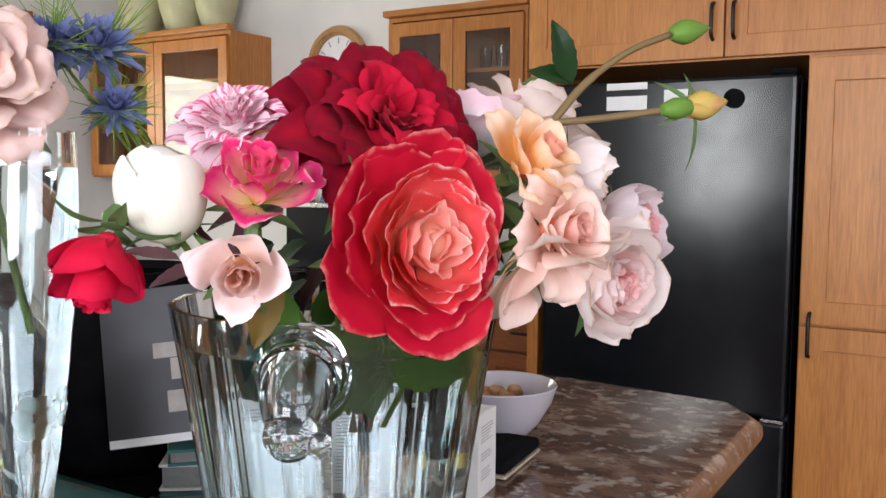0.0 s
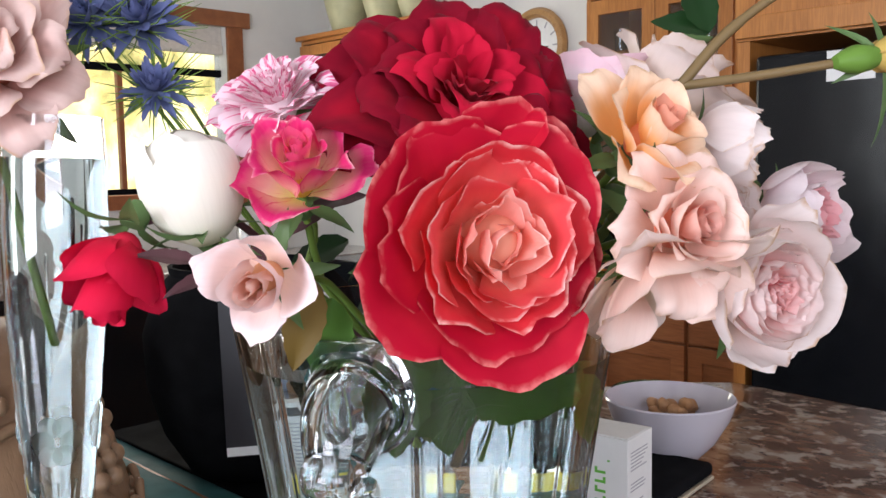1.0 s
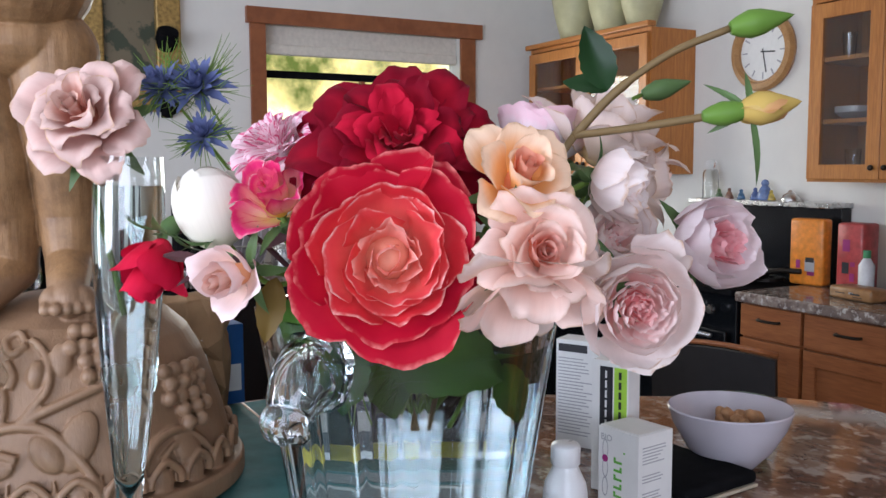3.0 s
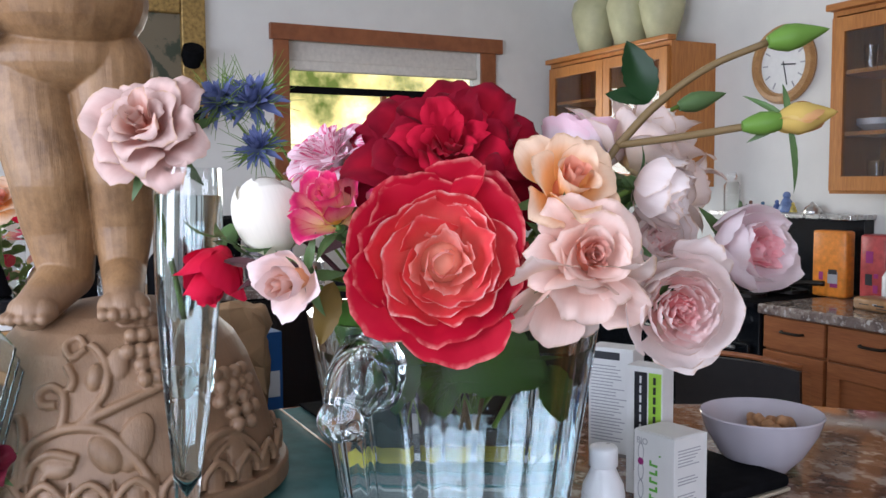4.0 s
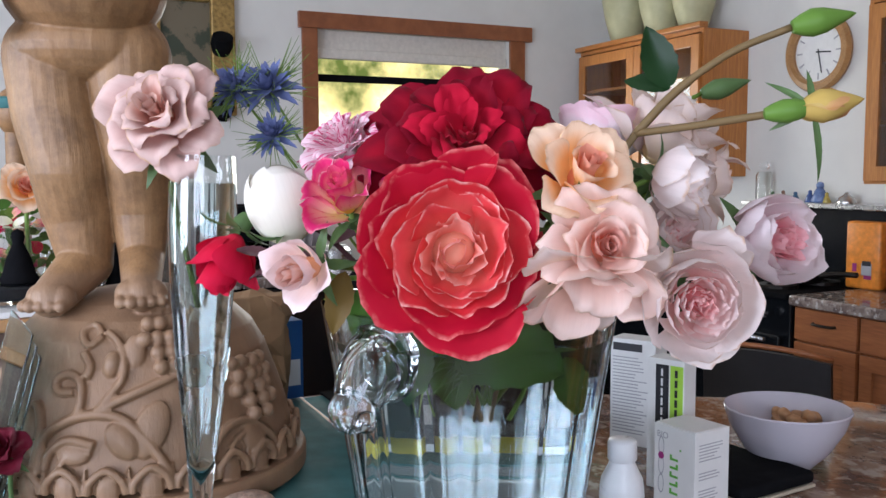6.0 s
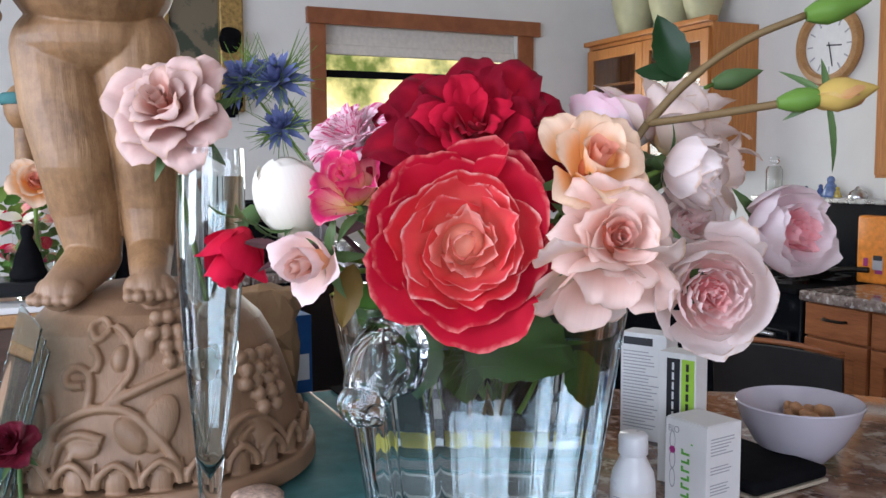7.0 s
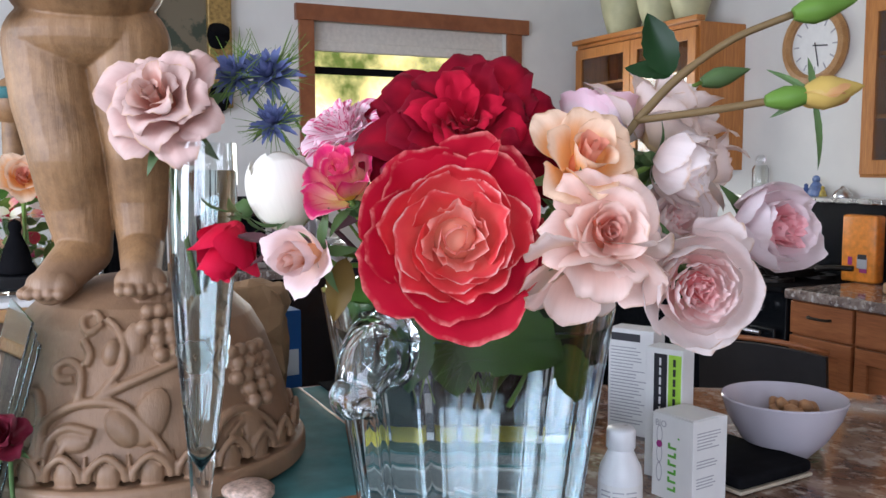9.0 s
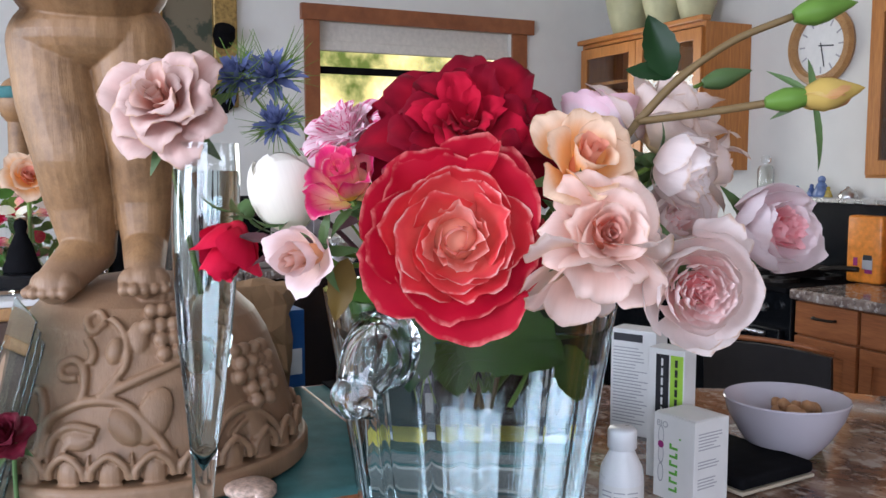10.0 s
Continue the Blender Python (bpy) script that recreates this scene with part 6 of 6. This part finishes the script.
def packet(name, label, cat, x, y, w_, d, h, col, rot=0.0, rough=0.35):
    p = thing(name, label, cat, "clutter on the worktop", m=pose(x, y, 0.926, 0, 0, rot))
    bm = box(-w_ / 2, w_ / 2, -d / 2, d / 2, 0, h, min(0.012, d * 0.3), None, 2)
    part("packet_body", bm, plain("packet_print", col, rough, 0, 0.25, 30, 0.05), p, "", True)
    for k in range(4):
        u = rs.uniform(-0.35, 0.1)
        z = rs.uniform(0.1, 0.75)
        part("printed_shape", box(u * w_, (u + rs.uniform(0.1, 0.3)) * w_, -d / 2 - 0.0012 - 0.0003 * k, -d / 2 - 0.0004 - 0.0003 * k, z * h, min(0.95, z + rs.uniform(0.06, 0.18)) * h), M[rs.choice(("magenta_ink", "paper", "black_ink", "grey_ink"))], p)
    return p


packet("snack_bag", "orange snack bag standing on the worktop", "bag", -2.37, 3.62, 0.17, 0.07, 0.30, (0.72, 0.24, 0.03), 5)
packet("jar_packet", "red-lidded plastic tub on the worktop", "tub", -2.16, 3.66, 0.13, 0.11, 0.29, (0.42, 0.06, 0.06), 0)
packet("white_box", "white and blue carton on the worktop", "box", -1.88, 3.64, 0.16, 0.09, 0.12, (0.30, 0.36, 0.55), 12)
packet("bread_bag", "brown paper bread bag on the worktop", "bag", -1.96, 3.42, 0.22, 0.12, 0.05, (0.32, 0.17, 0.07), -8)
for x, y, h, r, col, lid in ((-2.07, 3.60, 0.18, 0.032, (0.70, 0.72, 0.74), (0.05, 0.25, 0.10)), (-1.99, 3.68, 0.15, 0.03, (0.62, 0.66, 0.70), (0.7, 0.7, 0.7)), (-1.78, 3.62, 0.20, 0.035, (0.55, 0.62, 0.66), (0.1, 0.2, 0.5)), (-1.68, 3.60, 0.16, 0.04, (0.66, 0.70, 0.70), (0.6, 0.6, 0.6))):
    b = thing("bottle", "plastic kitchen bottle standing on the worktop", "bottle", "clutter on the worktop", m=pose(x, y, 0.926))
    part("bottle_body", lathe([(0, 0), (r, 0), (r, h * 0.65), (r * 0.45, h * 0.82), (0, h * 0.82)], 20), plain("bottle_plastic", col, 0.25, 0, 0.1, 30, 0), b, "", True)
    part("cap", lathe([(0, h * 0.821), (r * 0.5, h * 0.821), (r * 0.5, h), (0, h)], 16), plain("cap_plastic", lid, 0.4, 0, 0.05, 30, 0), b, "", True)
ut = thing("utensil_pot", "grey pot with wooden kitchen spoons", "pot", "clutter on the worktop", m=pose(-1.93, 3.72, 0.926))
part("pot_body", lathe([(0, 0), (0.05, 0), (0.055, 0.14), (0.05, 0.14), (0.046, 0.008), (0, 0.008)], 24), M["pottery"], ut, "", True)
for i in range(4):
    part("spoon", tube([(0, 0, 0.01), (-0.03 + 0.02 * i, 0.02, 0.24), (-0.035 + 0.022 * i, 0.022, 0.29)], [0.005, 0.006, 0.018], 8), M["oak"], ut, "", True)
# dishes and kettle on the counter under the window
for x, y, h, r in ((-4.2, 2.2, 0.16, 0.07), (-4.2, 2.9, 0.2, 0.06), (-4.15, 1.75, 0.14, 0.08)):
    b = tagged(part("storage_jar", lathe([(0, 0), (r, 0), (r, h * 0.8), (r * 0.7, h * 0.95), (r * 0.7, h), (0, h)], 24), M["steel"], None, "", True), "steel storage jar on the window worktop", "jar", "jars on the window worktop")
    b.location = (x, y, 0.926)

# gilt-framed painting on the west wall with a black wall lamp
pt = thing("painting", "small landscape painting in a wide gilt frame", "painting", m=pose(XW + 0.002, 1.06, 2.12))
gilt = plain("gilt_frame", (0.34, 0.22, 0.07), 0.4, 0.5, 0.4, 50, 0.4)
for a, b, c, d in ((-0.26, -0.13, -0.36, 0.36), (0.13, 0.26, -0.36, 0.36)):
    part("frame", box(0, 0.045, a, b, c, d, 0.01), gilt, pt)
for c, d in ((-0.36, -0.24), (0.24, 0.36)):
    part("frame", box(0, 0.044, -0.13, 0.13, c, d, 0.01), gilt, pt)
cv, nt, b = material("landscape_canvas", 0.6)
sp = nt.nodes.new("ShaderNodeSeparateXYZ")
nt.links.new(coords(nt), sp.inputs[0])
sc = ramp(nt, sp.outputs[2], [(0.42, (0.16, 0.13, 0.08)), (0.5, (0.05, 0.08, 0.04)), (0.56, (0.35, 0.48, 0.62)), (0.7, (0.55, 0.62, 0.66))]).outputs[0]
nt.links.new(mixed(nt, ramp(nt, tex(nt, coords(nt), 9), [(0.5, (0, 0, 0)), (0.56, (0.9, 0.9, 0.9))]).outputs[0], sc, (0.03, 0.045, 0.025)), b.inputs["Base Color"])
part("canvas", box(0.004, 0.012, -0.13, 0.13, -0.24, 0.24), cv, pt, "landscape with trees and sky")
lm = thing("wall_lamp", "black two-headed wall lamp beside the painting", "lamp", m=pose(XW + 0.002, 1.24, 1.95))
part("back_plate", box(0, 0.012, -0.03, 0.03, -0.22, 0.2, 0.004), M["blackmatt"], lm)
for z in (-0.16, 0.17):
    part("lamp_head", lathe([(0, 0), (0.045, 0.01), (0.06, 0.06), (0.055, 0.11), (0, 0.11)], 20), M["blackmatt"], lm, "", True).matrix_local = pose(0.03, 0, z - 0.03, 0, 40, 0)

# cabinet by the west side with a rose vase and a carved head
sb = thing("side_cabinet", "dark wooden side cabinet with things on its top", "cabinet")
part("body", box(-2.1, -1.45, -1.0, 0.60, 0.0, 1.16, 0.005), wood("dark_walnut", (0.05, 0.025, 0.015), (0.11, 0.06, 0.035), (1, 10, 1), 0.4), sb)
part("top", box(-2.12, -1.43, -1.02, 0.62, 1.161, 1.185, 0.004), M["oak"], sb)
gv2 = thing("glass_vase", "square glass vase with stems on the side cabinet", "vase", m=pose(-1.62, 0.250, 1.186))
bm = box(-0.05, 0.05, -0.045, 0.045, 0, 0.16)
part("vase_body", bm, M["pane"], gv2)
part("stems", tube([(0.0, 0, 0.02), (0.01, 0.0, 0.2)], 0.004, 6), M["stem"], gv2)
t = thing("rose", "peach rose with red outer petals on the side cabinet", "rose")
m = facing((-1.62, 0.250, 1.425), (0.9, 0.1, 0.4))
bloom(t, m, 0.055, "tea", PEACH, 83)
part("stem", tube([m @ Vector((0, 0, -0.02)), (-1.62, 0.25, 1.30)], 0.004, 6), M["stem"], t, "", True)
hd = tagged(part("carved_head", merge(lathe([(0, 0), (0.05, 0), (0.045, 0.03), (0.025, 0.07), (0.022, 0.36), (0, 0.37)], 20), blob(0.045, 0.042, 0.055, pose(0, 0, 0.405))), M["carved"], None, "", True), "small carved wooden head on a post", "statue")
hd.location = (-1.86, 0.235, 1.186)
hb_ = tagged(part("headband", lathe([(0.045, 0), (0.049, 0.004), (0.049, 0.022), (0.043, 0.026)], 24, None, True), M["teal"], None, "", True), "turquoise band round the carved head", "band")
hb_.location = (-1.86, 0.235, 1.186 + 0.41)
gl = tagged(part("glass_globe", blob(0.055, 0.055, 0.06, pose(0, 0, 0.06)), M["pane"], None, "", True), "round clear glass globe on the side cabinet", "globe")
gl.location = (-1.60, 0.345, 1.186)

# more on the side cabinet: a black tray with a small figure, a garden posy, bottles and jars
tr = thing("tray", "black lacquered tray on the side cabinet", "tray", m=pose(-1.56, 0.19, 1.186))
part("tray_body", box(-0.06, 0.06, -0.10, 0.085, 0.022, 0.052, 0.006), M["black"], tr)
for x in (-0.05, 0.05):
    for y in (-0.09, 0.075):
        part("tray_foot", lathe([(0, 0), (0.008, 0), (0.010, 0.0215), (0, 0.0215)], 10), M["black"], tr).location = (x, y, 0)
papers = tagged(part("paper_sheets", box(-0.05, 0.05, -0.09, 0.07, 0, 0.012, 0.002), M["paper"]), "loose white paper sheets at the edge of the side cabinet", "paper")
papers.matrix_world = pose(-1.485, 0.19, 1.186, 0, 0, 4)
fg = tagged(part("dark_figurine", lathe([(0, 0), (0.034, 0), (0.036, 0.008), (0.030, 0.02), (0.022, 0.05), (0.014, 0.068), (0.010, 0.078), (0.013, 0.090), (0.011, 0.100), (0, 0.106)], 20), M["blackmatt"], None, "", True), "small dark cast figurine on the black tray", "figurine")
fg.location = (-1.56, 0.232, 1.239)
posy = thing("garden_posy", "mixed garden flowers and leaves in a glass on the cabinet", "flowers")
rp = random.Random(33)
for nm, mt, cnt in (("leaf", M["leaf"], 34), ("petal", PINKYEL[1], 12), ("petal", WHITE[0], 12), ("petal", REDBUD[0], 9), ("leaf", M["stem"], 20)):
    for k in range(cnt):
        p = Vector((-1.72 + rp.uniform(-0.04, 0.04), 0.245 + rp.uniform(-0.085, 0.075), 1.30 + rp.uniform(-0.07, 0.085)))
        leaf(posy, p, (rp.uniform(-0.3, 0.8), rp.uniform(-1, 1), rp.uniform(-0.4, 1)), rp.uniform(0.03, 0.055), rp.uniform(0.016, 0.03), mt, (0.6, rp.uniform(-0.5, 0.5), 0.6), k, 0.25, 0.2, nm)
part("tumbler", lathe([(0, 0), (0.045, 0), (0.055, 0.10), (0.053, 0.10), (0.043, 0.006), (0, 0.006)], 24), M["pane"], posy, "clear glass tumbler", True).location = (-1.72, 0.245, 1.186)
smoke = glass("smoked_glass", (0.10, 0.09, 0.08), 1.45, 0.05)
for y, x, h, r, mt, lb in ((0.36, -1.58, 0.19, 0.026, smoke, "smoked brown glass bottle on the side cabinet"), (0.415, -1.64, 0.25, 0.030, M["blackmatt"], "tall black bottle on the side cabinet"), (0.455, -1.54, 0.15, 0.032, M["steel"], "round steel canister on the side cabinet"), (0.505, -1.66, 0.27, 0.028, smoke, "tall smoked glass bottle on the side cabinet"), (0.555, -1.55, 0.17, 0.034, M["blackmatt"], "black squat bottle on the side cabinet")):
    bb = thing("bottle", lb, "bottle", "bottles on the side cabinet", m=pose(x, y, 1.186))
    part("bottle_body", lathe([(0, 0), (r * 0.95, 0), (r, 0.006), (r, h * 0.58), (r * 0.8, h * 0.68), (r * 0.36, h * 0.78), (r * 0.34, h * 0.92), (0, h * 0.92)], 24), mt, bb, "", True)
    part("stopper", lathe([(0, h * 0.921), (r * 0.42, h * 0.921), (r * 0.42, h), (0, h)], 14), M["blackmatt"], bb, "dark stopper", True)

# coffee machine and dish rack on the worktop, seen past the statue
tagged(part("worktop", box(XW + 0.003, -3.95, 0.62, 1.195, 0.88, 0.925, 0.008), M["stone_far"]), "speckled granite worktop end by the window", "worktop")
cu = thing("base_unit", "black-fronted base unit under the worktop end", "cabinet", "units under the window")
part("body", box(XW + 0.003, -3.99, 0.64, 1.19, 0.0, 0.879), M["blackmatt"], cu)
part("door", box(-3.99, -3.968, 0.645, 1.185, 0.1, 0.87, 0.004), M["black"], cu)
cm = thing("coffee_machine", "black coffee machine with steel trim", "coffee machine", m=pose(-4.22, 1.30, 0.926))
part("machine_body", box(-0.14, 0.02, -0.10, 0.10, 0, 0.36, 0.015), M["blackmatt"], cm)
part("brew_head", box(0.0205, 0.14, -0.09, 0.09, 0.25, 0.355, 0.015), M["blackmatt"], cm)
part("drip_tray", box(0.0205, 0.14, -0.09, 0.09, 0, 0.03, 0.006), M["steel"], cm, "steel drip tray")
part("jug", lathe([(0, 0), (0.05, 0), (0.06, 0.06), (0.045, 0.12), (0.05, 0.14), (0.046, 0.14), (0.04, 0.12), (0.055, 0.06), (0.045, 0.005), (0, 0.005)], 24), smoke, cm, "dark glass jug", True).location = (0.08, 0, 0.031)
dr = thing("dish_rack", "steel dish rack with drying plates", "dish rack", m=pose(-4.2, 1.56, 0.926))
for z in (0.02, 0.14):
    for x in (-0.14, 0.14):
        part("wire", tube([(x, -0.12, z), (x, 0.12, z)], 0.004, 6), M["steel"], dr)
    for y in (-0.12, 0.12):
        part("wire", tube([(-0.14, y, z), (0.14, y, z)], 0.004, 6), M["steel"], dr)
for x in (-0.14, 0.14):
    for y in (-0.12, 0.12):
        part("post", tube([(x, y, 0), (x, y, 0.15)], 0.004, 6), M["steel"], dr)
for k in range(5):
    pp = tagged(part("plate", lathe([(0, 0), (0.07, 0), (0.115, 0.015), (0.115, 0.02), (0.07, 0.006), (0, 0.006)], 28), M["bowl"], None, "", True), "grey-white plate standing in the dish rack", "plate", "plates in the rack")
    pp.matrix_world = pose(-4.2, 1.47 + 0.045 * k, 1.065, 78, 0, 0)
